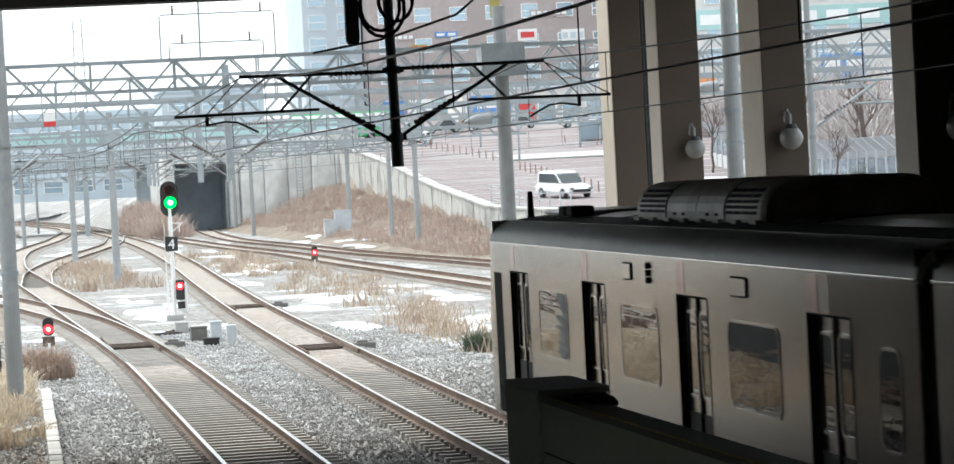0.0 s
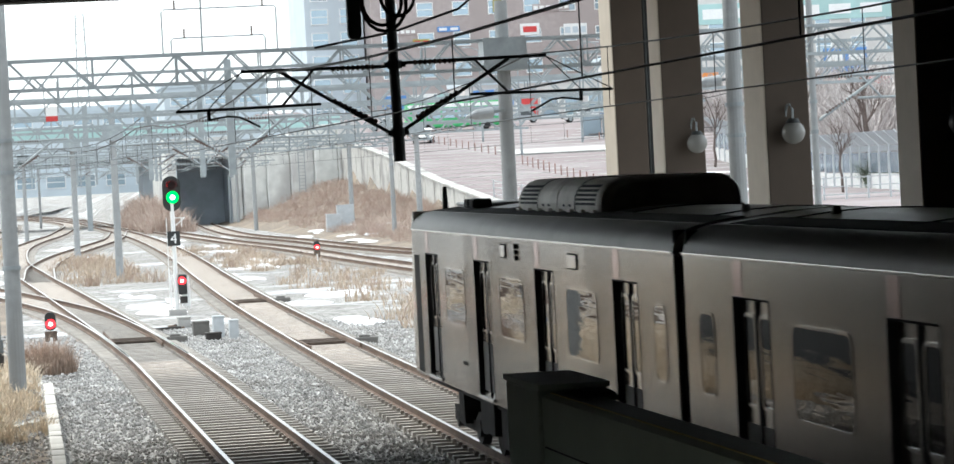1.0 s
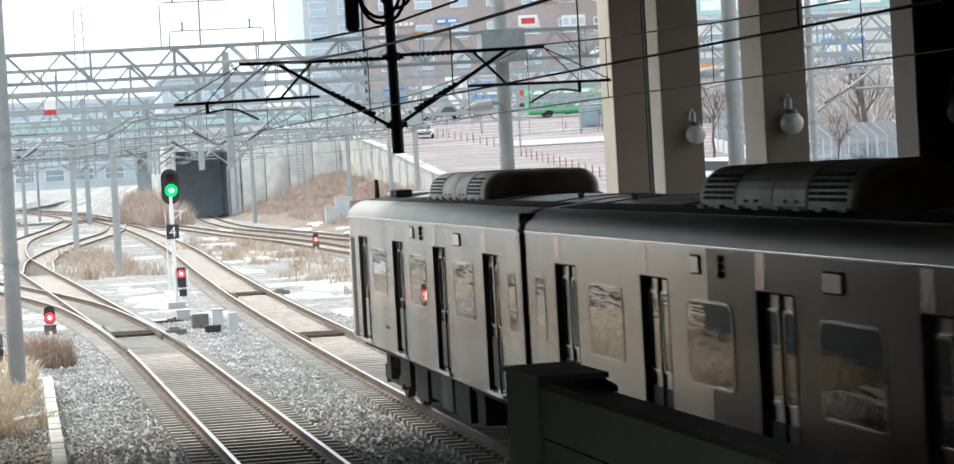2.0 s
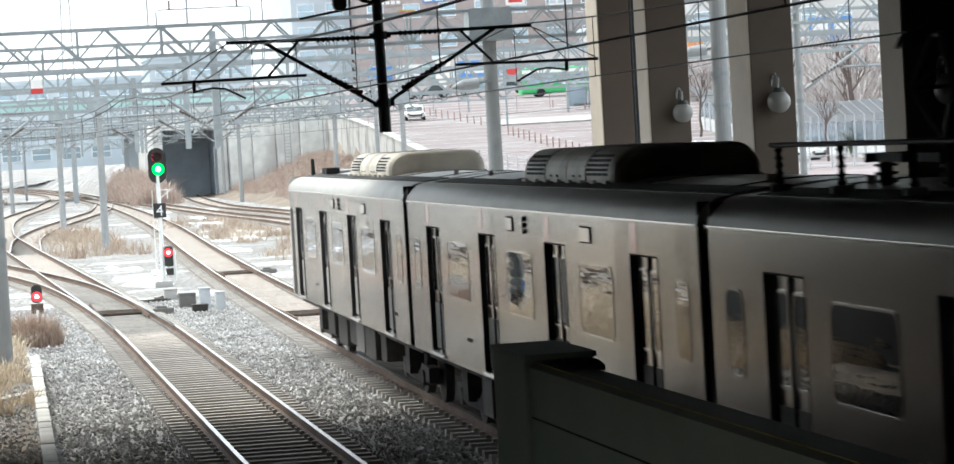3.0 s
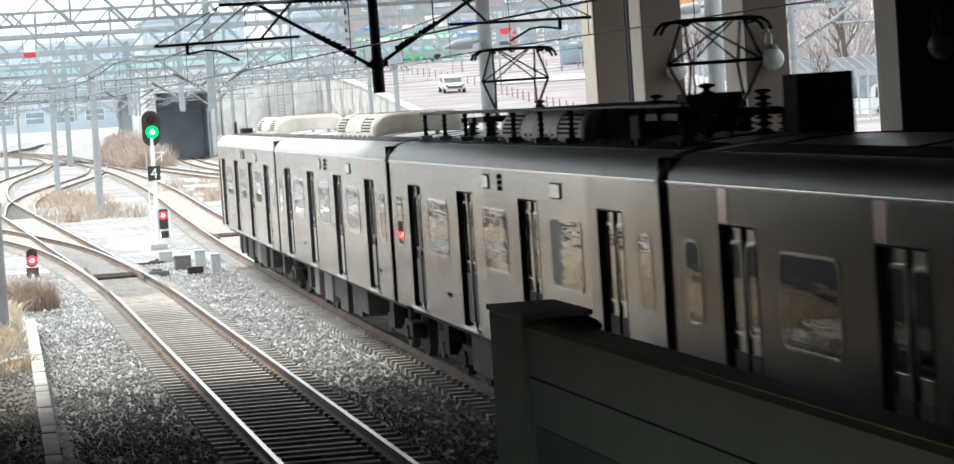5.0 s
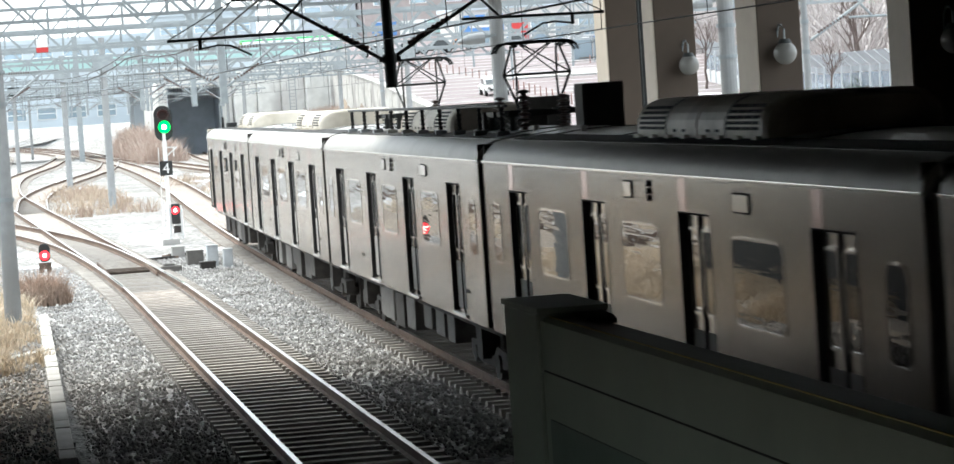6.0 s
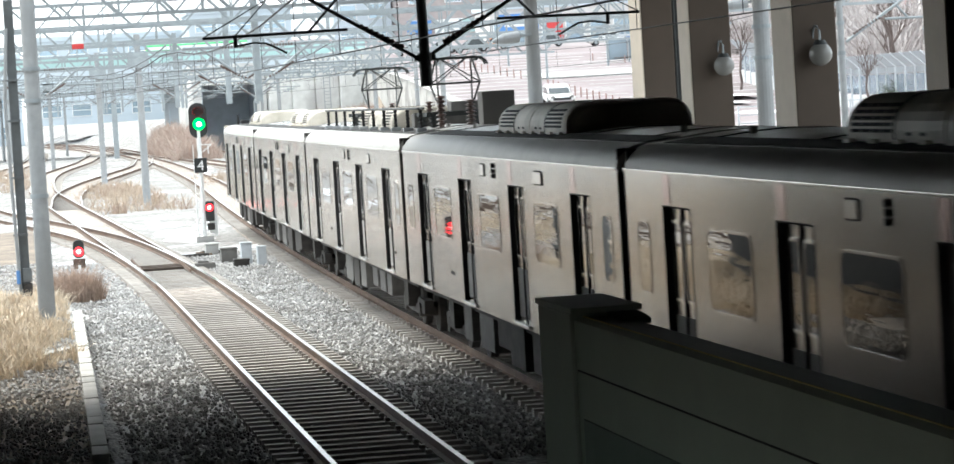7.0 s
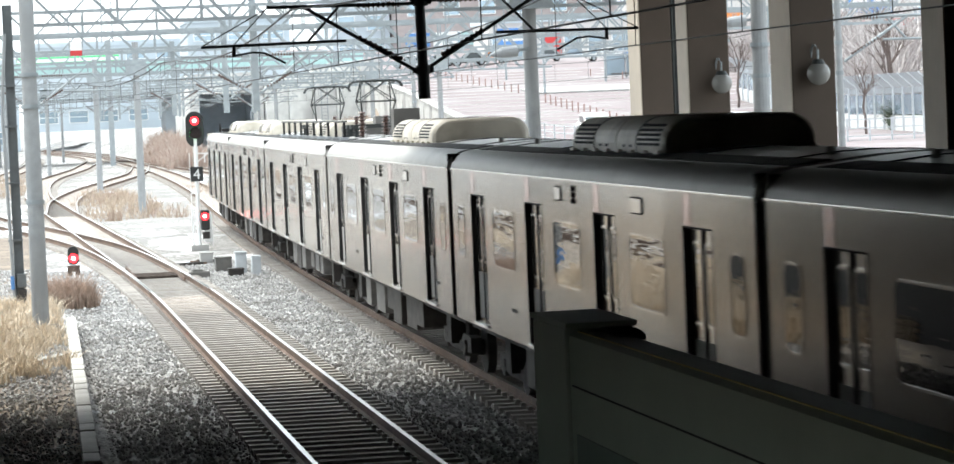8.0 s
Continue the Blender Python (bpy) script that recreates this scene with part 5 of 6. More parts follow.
def vegetation():
    r = random.Random(7)
    spots = [(r.uniform(-3.5, 1.0), r.uniform(53.5, 78), -0.16, 0.35, r.uniform(0.25, 0.5), 150) for _ in range(170)]
    spots = [s for s in spots if s[0] < 0.95 + (s[1] - 52) * 0.012]
    blades("dry_grass", "tan dry winter grass beside the kerb", "grass", M["grass"], spots, 1, 0.5, 0.010)
    # far grass on the west side
    spots = [(r.uniform(-14, -1.5), r.uniform(58, 130), -0.16, 0.9, r.uniform(0.3, 0.7), 40) for _ in range(330)]
    spots = [s for s in spots if abs(s[0] - smooth_line(WEST, s[1])) > 2.2]
    blades("dry_grass", "tan dry winter grass west of the tracks", "grass", M["grass"], spots, 2, 0.5, 0.03)
    blades("bush", "round brown leafless bush by the mast", "bush", M["brush_near"], [(1.55, 77.0, -0.2, 0.75, 0.85, 1500), (1.2, 77.6, -0.2, 0.5, 0.7, 600)], 3, 0.45, 0.007, "")
    spots = []
    for x0, x1, y0, y1, n, h in ((4.6, 8.2, 142, 185, 42, 0.9), (13, 17.5, 118, 165, 46, 0.6), (12.5, 17, 165, 205, 40, 0.6), (12.5, 16, 75, 110, 26, 0.8), (-3, 2, 190, 260, 40, 0.9)):
        spots += [(r.uniform(x0, x1), r.uniform(y0, y1), -0.27, r.uniform(0.4, 1.1), h * r.uniform(0.5, 1.2), 60) for _ in range(n)]
    blades("dry_weeds", "tan and brown weeds between the tracks", "weeds", M["weeds"], spots, 4, 0.45, 0.012)
    spots = []
    for _ in range(620):
        y = r.uniform(162, 318)
        x = r.uniform(26.2, wall_x(y) - 0.3)
        spots.append((x, y, ground_z(x, y), r.uniform(0.6, 1.5), r.uniform(0.35, 0.95) * (0.6 + 0.4 * (x - 24) / 8), 110))
    blades("embankment_brush", "brown leafless brush on the embankment", "brush", M["brush"], spots, 5, 0.45, 0.010)
    spots = []
    for _ in range(200):
        y = r.uniform(276, 334)
        x = r.uniform(smooth_line(TRAIN, y) + 2.6, 19.0)
        spots.append((x, y, ground_z(x, y), r.uniform(0.9, 1.8), r.uniform(0.6, 2.4), 80))
    for _ in range(140):
        spots.append((r.uniform(-30, -6), r.uniform(330, 420), -0.2, 1.6, r.uniform(0.9, 2.2), 80))
    blades("thicket", "brown leafless thicket before the underpass", "brush", M["brush"], spots, 6, 0.45, 0.012)
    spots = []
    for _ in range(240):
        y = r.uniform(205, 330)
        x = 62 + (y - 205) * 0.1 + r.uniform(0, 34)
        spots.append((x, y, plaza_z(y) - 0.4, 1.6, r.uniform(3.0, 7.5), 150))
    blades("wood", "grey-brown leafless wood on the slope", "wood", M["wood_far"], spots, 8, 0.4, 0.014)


vegetation()


def bare_tree(x, y, z, h, seed, label="slender bare street tree"):
    rng = random.Random(seed)
    g = empty("bare_tree", label, "tree", "bare street trees", at=(x, y, z))
    trunk, crown = bmesh.new(), bmesh.new()
    pts = [Vector((0, 0, -0.1))]
    for i in range(5):
        pts.append(pts[-1] + Vector((rng.uniform(-0.12, 0.12), rng.uniform(-0.12, 0.12), h * 0.11)))
    for i, (a, b) in enumerate(zip(pts, pts[1:])):
        rod(trunk, a, b, 0.10 * (1 - i * 0.09) * h / 6, 0.10 * (1 - (i + 1) * 0.09) * h / 6, 8)

    def grow(p, d, L, rad, depth):
        q = p + d * L
        rod(crown, p, q, rad, rad * 0.65, 5)
        if depth == 0:
            return
        for _ in range(rng.choice((2, 3, 3))):
            dd = (d + Vector((rng.uniform(-0.8, 0.8), rng.uniform(-0.8, 0.8), rng.uniform(-0.1, 0.7)))).normalized()
            grow(p + d * L * rng.uniform(0.6, 1.0), dd, L * rng.uniform(0.6, 0.85), rad * 0.6, depth - 1)
    for _ in range(5):
        d = Vector((rng.uniform(-0.7, 0.7), rng.uniform(-0.7, 0.7), 1)).normalized()
        grow(pts[rng.choice((3, 4, 5))], d, h * 0.16, 0.045 * h / 6, 3)
    part("trunk", trunk, M["bark"], g)
    part("crown", crown, M["bark"], g, "bare twiggy crown")


for i, (x, y, h) in enumerate(((54.2, 221.5, 6.5), (50.0, 186.0, 6.0), (47.6, 165.0, 5.0), (56.8, 240, 6.0), (58.0, 195, 8.0), (61, 205, 9.0), (63, 228, 9.0))):
    bare_tree(x, y, plaza_z(y), h, i + 2)
blades("evergreen_shrub", "small dark evergreen shrub behind the barrier", "shrub", M["fir"], [(52.5, 172.5, 1.75, 1.2, 1.9, 4500), (53.6, 173.5, 1.75, 0.9, 1.5, 2000)], 9, 0.5, 0.009, "")
blades("evergreen_shrub", "small green shrub beside the track", "shrub", M["fir"], [(12.6, 77.5, -0.25, 0.35, 0.6, 900)], 10, 0.6, 0.008, "")


# ---- snow ----
def snow_patch(x, y, rx, ry, h, seed):
    bm = bmesh.new()
    n, m = 18, 5
    c = bm.verts.new((0, 0, h))
    rings = []
    for k in range(1, m + 1):
        t = k / m
        ring = []
        for i in range(n):
            a = 2 * math.pi * i / n
            w = 1 + 0.45 * noise.noise((math.cos(a) * 1.4 + seed, math.sin(a) * 1.4, seed * 0.7))
            ring.append(bm.verts.new((rx * t * w * math.cos(a), ry * t * w * math.sin(a), h * (1 - t**2) * (0.7 + 0.5 * noise.noise((a * 2, t * 4, seed))) - (0.05 if k == m else 0))))
        rings.append(ring)
    for i in range(n):
        bm.faces.new((c, rings[0][i], rings[0][(i + 1) % n]))
        for a, b in zip(rings, rings[1:]):
            bm.faces.new((a[i], b[i], b[(i + 1) % n], a[(i + 1) % n]))
    ob = part("snow_patch", bm, M["snow"], smooth=True)
    ob.location = (x, y, ground_z(x, y) + 0.02)
    tagged(ob, "thin melting snow patch on the ground", "snow", "snow patches")
    return ob


_r = random.Random(12)
for k, (x0, x1, y0, y1, n) in enumerate(((5.6, 7.6, 98, 140, 9), (11.5, 18, 92, 160, 15), (11.5, 17, 160, 220, 10), (0, 2.2, 125, 185, 9), (24, 30, 188, 235, 14), (14, 20, 225, 262, 10), (-4, 1, 190, 260, 10), (5, 9, 185, 240, 10))):
    for i in range(n):
        snow_patch(_r.uniform(x0, x1), _r.uniform(y0, y1), _r.uniform(0.25, 1.1), _r.uniform(0.6, 3.5), _r.uniform(0.03, 0.10), k * 31 + i)


# ---- street above the cutting ----
def street():
    bm = bmesh.new()
    ys = [60, 120, 150, 190] + list(range(210, 490, 20))
    a = [bm.verts.new((wall_x(y) + 0.3, y, plaza_z(y))) for y in ys]
    b = [bm.verts.new((150, y, plaza_z(y))) for y in ys]
    for i in range(len(ys) - 1):
        bm.faces.new((a[i], b[i], b[i + 1], a[i + 1]))
    ob = part("pavement", bm, M["paving"])
    tagged(ob, "reddish block-paved square sloping uphill", "pavement", kind="structure")
    sol = ob.modifiers.new("thick", "SOLIDIFY")
    sol.thickness, sol.offset = 0.3, -1
    r = random.Random(3)
    y = 196.0
    while y < 330:
        x = wall_x(y) + 1.5
        while x < 90:
            L = r.uniform(7, 13)
            w = r.uniform(0.7, 1.1) * (1 + (y - 196) / 200)
            bm = bmesh.new()
            v = [bm.verts.new((xx, yy, plaza_z(yy) + 0.006)) for xx, yy in ((x, y), (x + L, y), (x + L, y + w), (x, y + w))]
            bm.faces.new(v)
            bmesh.ops.solidify(bm, geom=bm.faces[:], thickness=0.004)
            part("paving_band", bm, M["strip"], ob)
            x += L + r.uniform(1.0, 2.5)
        y += r.uniform(5.0, 6.5) * (1 + (y - 196) / 260)
    # footway, kerb line and road to the east
    for x0, x1, y0, y1, m, lab in ((46.5, 62, 262, 272, "strip", "pale raised traffic island"), (40.5, 75, 150, 163, "asphalt", "grey street lane beside the fence")):
        bm = bmesh.new()
        for k in range(10):
            a0, a1 = y0 + (y1 - y0) * k / 10, y0 + (y1 - y0) * (k + 1) / 10
            v = [bm.verts.new((xx, yy, plaza_z(yy) + (0.14 if m == "strip" else 0.012))) for xx, yy in ((x0, a0), (x1, a0), (x1, a1), (x0, a1))]
            bm.faces.new(v)
        bmesh.ops.remove_doubles(bm, verts=bm.verts[:], dist=0.001)
        bmesh.ops.solidify(bm, geom=bm.faces[:], thickness=0.1 if m == "strip" else 0.004)
        tagged(part("footway" if m == "strip" else "road", bm, M[m]), lab, "road", kind="structure")
    # retaining wall in bays
    w = empty("retaining_wall", "stained concrete retaining wall along the cutting", "wall", kind="structure")
    y = 150.0
    while y < 334:
        bm = bmesh.new()
        y1 = y + 5.9
        for p in ((0,),):
            vs = []
            for yy in (y, y1):
                x = wall_x(yy)
                top = plaza_z(yy) + parapet(yy)
                vs.append([bm.verts.new(q) for q in ((x - 0.25, yy, -0.6), (x + 0.35, yy, -0.6), (x + 0.35, yy, top), (x - 0.25, yy, top))])
            for i in range(4):
                bm.faces.new((vs[0][i], vs[0][(i + 1) % 4], vs[1][(i + 1) % 4], vs[1][i]))
            bm.faces.new(vs[0])
            bm.faces.new(list(reversed(vs[1])))
        bmesh.ops.recalc_face_normals(bm, faces=bm.faces[:])
        part("wall_bay", bm, M["concrete"], w)
        bm = bmesh.new()
        bar(bm, (wall_x(y) + 0.05, y, plaza_z(y) + parapet(y) + 0.05), (wall_x(y1) + 0.05, y1, plaza_z(y1) + parapet(y1) + 0.05), 0.8, 0.11)
        part("coping", bm, M["concrete"], w)
        bm = bmesh.new()
        x = wall_x(y)
        box(bm, x - 0.29, x - 0.2, y - 0.12, y + 0.12, -0.5, plaza_z(y) + 0.3)
        part("pilaster", bm, M["concrete"], w)
        y += 6.0
    # bollards
    bm = bmesh.new()
    rod(bm, (0, 0, 0), (0, 0, 0.72), 0.055, n=10)
    ball(bm, (0, 0, 0.72), 0.055, seg=8)
    me = mesh_of("post", bm, M["post_red"])
    k = 0
    for (xa, ya), (xb, yb), n in (((45.6, 322), (45.3, 262), 17), ((43.7, 243.5), (41.5, 199.5), 15), ((58.5, 300), (62, 262), 8)):
        for i in range(n):
            t = i / (n - 1)
            x, y = xa + (xb - xa) * t, ya + (yb - ya) * t
            b0 = empty("bollard", "small dull-red street bollard", "bollard", "bollards on the square", at=(x, y, plaza_z(y)))
            o = new("post", me)
            o.parent = b0


street()


for k, (x, y, rx, ry) in enumerate(((47.5, 190, 1.6, 9), (50.5, 214, 1.8, 10), (45.2, 172, 1.3, 7), (48.6, 204, 1.0, 6), (52.2, 232, 1.6, 9))):
    snow_patch(x, y, rx, ry, 0.09, 400 + k).location.z = plaza_z(y) + 0.05


def rail_fence(xa, ya, xb, yb, n):
    f = empty("street_railing", "white steel street railing along the wall", "railing", "street railings")
    for i in range(n + 1):
        t = i / n
        x, y = xa + (xb - xa) * t, ya + (yb - ya) * t
        bm = bmesh.new()
        box(bm, x - 0.04, x + 0.04, y - 0.04, y + 0.04, plaza_z(y), plaza_z(y) + 1.15)
        part("post", bm, M["grey_box"], f)
        if i:
            for h in (0.25, 0.65, 1.08):
                bm = bmesh.new()
                bar(bm, (px, py, plaza_z(py) + h), (x, y, plaza_z(y) + h), 0.05)
                part("bar", bm, M["grey_box"], f)
        px, py = x, y


rail_fence(33.2, 196, 34.5, 176, 8)
rail_fence(36, 148, 52, 148, 14)


def noise_barrier():
    """Glazed sound barrier: framed panels with an inward-leaning top."""
    b = empty("noise_barrier", "pale glazed noise barrier with tilted tops", "barrier")
    n = 26
    for i in range(n):
        t = i / n
        x, y = 50.0 + (57.5 - 50.0) * t, 160 + (235 - 160) * t
        x2, y2 = 50.0 + (57.5 - 50.0) * (i + 0.94) / n, 160 + (235 - 160) * (i + 0.94) / n
        z = plaza_z(y)
        for h0, h1, m, nm in ((0.0, 1.0, "white", "base_panel"), (1.05, 2.2, "glass", "pane"), (2.25, 2.6, "grey_box", "upper_panel")):
            bm = bmesh.new()
            v = [bm.verts.new(p) for p in ((x, y, z + h0), (x2, y2, z + h0), (x2, y2, z + h1), (x, y, z + h1))]
            bm.faces.new(v)
            bmesh.ops.solidify(bm, geom=bm.faces[:], thickness=0.06)
            part(nm, bm, M[m], b)
        bm = bmesh.new()
        v = [bm.verts.new(p) for p in ((x, y, z + 2.62), (x2, y2, z + 2.62), (x2 - 0.9, y2 - 0.1, z + 3.4), (x - 0.9, y - 0.1, z + 3.4))]
        bm.faces.new(v)
        bmesh.ops.solidify(bm, geom=bm.faces[:], thickness=0.06)
        part("tilted_top", bm, M["grey_box"], b)
        bm = bmesh.new()
        bar(bm, (x, y, z - 0.2), (x, y, z + 2.65), 0.14)
        bar(bm, (x, y, z + 2.62), (x - 0.9, y - 0.1, z + 3.4), 0.1)
        part("stanchion", bm, M["grey_box"], b)


noise_barrier()


# ---- underpass and viaduct ----
def underpass():
    u = empty("underpass", "pale concrete abutment with a dark rail underpass", "underpass", kind="structure")
    Y = 305.0
    bm = bmesh.new()
    box(bm, 25.3, 26.3, Y, Y + 26, -0.5, 6.6)
    box(bm, 19.0, 19.9, Y, Y + 26, -0.5, 6.6)
    box(bm, 19.0, 26.3, Y, Y + 26, 6.6, 8.6)
    part("portal", bm, M["far_concrete"], u)
    # added end sheet and linings stand for the hazy depth of the underpass
    bm = bmesh.new()
    box(bm, 19.9, 25.3, Y + 9.5, Y + 10, -0.5, 6.6)
    part("hazy_depth_sheet", bm, M["hazy_hole"], u)
    for x0, x1 in ((19.92, 19.98), (25.22, 25.28)):
        bm = bmesh.new()
        box(bm, x0, x1, Y + 0.3, Y + 25.5, -0.4, 6.55)
        part("lining", bm, M["hazy_hole"], u)
    x = 26.4
    for k, h in enumerate((7.6, 8.2, 8.6, 9.2, 9.3)):
        bm = bmesh.new()
        box(bm, x, x + 2.2, Y - 2 - k * 1.2, Y + 20, -0.5, h, 0.05)
        part("wing_panel", bm, M["far_concrete"], u)
        x += 2.24
    bm = bmesh.new()
    for s in (0, 0.6):
        bar(bm, (31.2 + s, Y - 8.2, 0.5), (31.2 + s, Y - 8.2, 9.0), 0.08)
    for i in range(26):
        bar(bm, (31.2, Y - 8.2, 0.8 + i * 0.32), (31.8, Y - 8.2, 0.8 + i * 0.32), 0.05)
    tagged(part("wall_ladder", bm, M["steel"]), "galvanised ladder against the concrete wall", "ladder")
    bm = bmesh.new()
    tube(bm, [(25.9, Y - 0.25, 5.6), (25.3, Y - 0.25, 5.4), (25.0, Y - 0.25, 4.6), (25.0, Y - 0.25, 0.0)], 0.09, 8)
    tagged(part("down_pipe", bm, M["steel"]), "grey drain pipe beside the underpass", "pipe")


underpass()


def viaduct():
    v = empty("viaduct", "pale concrete road viaduct with green barrier panels", "viaduct", kind="structure")
    bm = bmesh.new()
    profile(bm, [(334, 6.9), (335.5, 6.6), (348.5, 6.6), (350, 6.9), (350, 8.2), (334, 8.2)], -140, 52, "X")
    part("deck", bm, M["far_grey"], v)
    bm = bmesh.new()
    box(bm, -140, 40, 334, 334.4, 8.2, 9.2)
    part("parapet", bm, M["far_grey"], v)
    for i in range(60):
        x = -140 + i * 3
        bm = bmesh.new()
        box(bm, x + 0.05, x + 2.95, 334.1, 334.25, 9.2, 10.7)
        part("barrier_panel", bm, M["teal"], v)
        bm = bmesh.new()
        box(bm, x - 0.07, x + 0.07, 334.0, 334.3, 9.2, 10.9)
        part("barrier_post", bm, M["steel"], v)
    for x in (-110, -85, -60, -36, -14, 19):
        bm = bmesh.new()
        box(bm, x - 0.7, x + 0.7, 337, 347, -0.4, 6.6, 0.1)
        part("pier", bm, M["far_grey"], v)


viaduct()


# ---- buildings ----
def building(x0, x1, y0, y1, z0, z1, wall, storey, bay, label, win="glass", ww=0.5, wh=0.5, name="building", roof=0.8):
    b = empty(name, label, "building", "buildings behind the square", at=(0, 0, 0))
    bm = bmesh.new()
    box(bm, x0, x1, y0, y1, z0, z1)
    part("wall", bm, M[wall], b)
    bm = bmesh.new()
    box(bm, x0 - 0.3, x1 + 0.3, y0 - 0.3, y1 + 0.3, z1, z1 + roof)
    part("roof", bm, M["far_grey"], b)
    nx, nz = max(1, int((x1 - x0) / bay)), max(1, int((z1 - z0) / storey))
    bx, bz = (x1 - x0) / nx, (z1 - z0) / nz
    bm = bmesh.new()
    w2, h2 = bx * ww / 2, bz * wh / 2
    box(bm, -w2 - 0.12, w2 + 0.12, -0.14, 0, -h2 - 0.12, -h2)
    box(bm, -w2 - 0.12, w2 + 0.12, -0.14, 0, h2, h2 + 0.12)
    box(bm, -w2 - 0.12, -w2, -0.14, 0, -h2, h2)
    box(bm, w2, w2 + 0.12, -0.14, 0, -h2, h2)
    box(bm, -w2, w2, -0.1, 0, -0.06, 0.06)
    fr = mesh_of("window", bm, M["white"])
    bm = bmesh.new()
    box(bm, -w2, w2, -0.05, 0, -h2, h2)
    gl = mesh_of("pane", bm, M[win])
    for i in range(nx):
        for k in range(nz):
            f = new("window", fr)
            f.parent = b
            f.location = (x0 + bx * (i + 0.5), y0, z0 + bz * (k + 0.5))
            p = new("pane", gl)
            p.parent = f
    return b


brick = building(58.5, 101, 445, 470, 12, 52, "brick", 4.2, 5.2, "brown brick commercial building with shop signs", ww=0.42, wh=0.42)
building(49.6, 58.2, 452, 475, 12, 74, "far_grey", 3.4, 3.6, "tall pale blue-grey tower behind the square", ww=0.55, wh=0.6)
building(96, 135, 398, 425, 8, 40, "stonewall", 4.0, 4.5, "pale stone building with green fascia", ww=0.4, wh=0.5)
building(60, 78, 372, 384, 8.5, 14.2, "stonewall", 5.0, 3.0, "low white shop pavilion at the square", ww=0.7, wh=0.45)
building(80, 94, 376, 390, 9, 16.5, "stonewall", 4.0, 3.4, "low pale shop building at the square", ww=0.6, wh=0.5)
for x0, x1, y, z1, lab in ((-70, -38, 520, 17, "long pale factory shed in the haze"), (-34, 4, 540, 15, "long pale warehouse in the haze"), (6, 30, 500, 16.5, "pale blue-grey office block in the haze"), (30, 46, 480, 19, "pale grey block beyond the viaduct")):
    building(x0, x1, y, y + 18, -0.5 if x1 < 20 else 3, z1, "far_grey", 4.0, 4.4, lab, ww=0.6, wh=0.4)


def signs():
    """Shop signs as plain boards and bars in their colours."""
    def board(name, x0, x1, y, z0, z1, m, label, bars=0, bar_m="red"):
        g = empty(name, label, "sign", "shop signs", at=(x0, y, z0))
        bm = bmesh.new()
        box(bm, 0, x1 - x0, -0.2, 0, 0, z1 - z0, 0.03)
        part("board", bm, M[m], g)
        for k in range(bars):
            bm = bmesh.new()
            w = (x1 - x0) / bars
            box(bm, w * (k + 0.15), w * (k + 0.85), -0.24, -0.2, (z1 - z0) * 0.25, (z1 - z0) * 0.75)
            part("bar", bm, M[bar_m], g)
    Y = 445.0
    board("shop_sign", 80.5, 83.4, Y, 23.2, 24.9, "white", "white shop sign with a red mark", 1, "red")
    board("shop_sign", 87, 90.5, Y, 22.8, 24.6, "white", "white shop sign with grey lettering bars", 3, "far_grey")
    board("shop_sign", 76.6, 78.0, Y, 26.8, 30.5, "yellow", "tall yellow shop sign", 0)
    board("shop_sign", 64.5, 67, Y, 22.3, 23.3, "yellow", "low yellow shop sign", 2, "red")
    board("shop_sign", 68.2, 71.5, Y, 24.2, 25.0, "blue", "blue and white shop sign", 2, "white")
    board("shop_sign", 61.0, 65.0, Y, 24.0, 24.9, "brick", "row of raised sign letters", 5, "white")
    board("shop_sign", 82.5, 88.0, Y, 26.6, 27.7, "brick", "row of white raised letters", 6, "white")
    for k in range(10):
        x = 59.5 + k * 4.1
        bm = bmesh.new()
        box(bm, x, x + 3.6, Y - 0.2, Y, 13.2, 15.2, 0.03)
        part("shop_front", bm, M[("blue", "white", "teal", "red", "white", "glass", "green", "white", "blue", "orange")[k]], brick, "coloured shop front")
    Y = 398.0
    board("shop_sign", 96, 135, Y, 21.5, 24.2, "teal", "green fascia band with pale bars", 9, "white")
    board("shop_sign", 113, 119, Y, 14.4, 17.6, "blue", "blue and white shop sign", 2, "white")
    board("shop_sign", 108, 122, Y, 11.6, 13.6, "red", "long red shop awning", 0)
    board("shop_sign", 81, 93, 376.0, 12.6, 14.6, "orange", "long orange market awning", 0)
    board("shop_sign", 61, 66, 372.0, 11.5, 13.6, "blue", "blue sign of the pavilion", 1, "white")
    board("shop_sign", 67, 69, 372.0, 10.2, 13.0, "red", "red sign of the pavilion", 0)


signs()


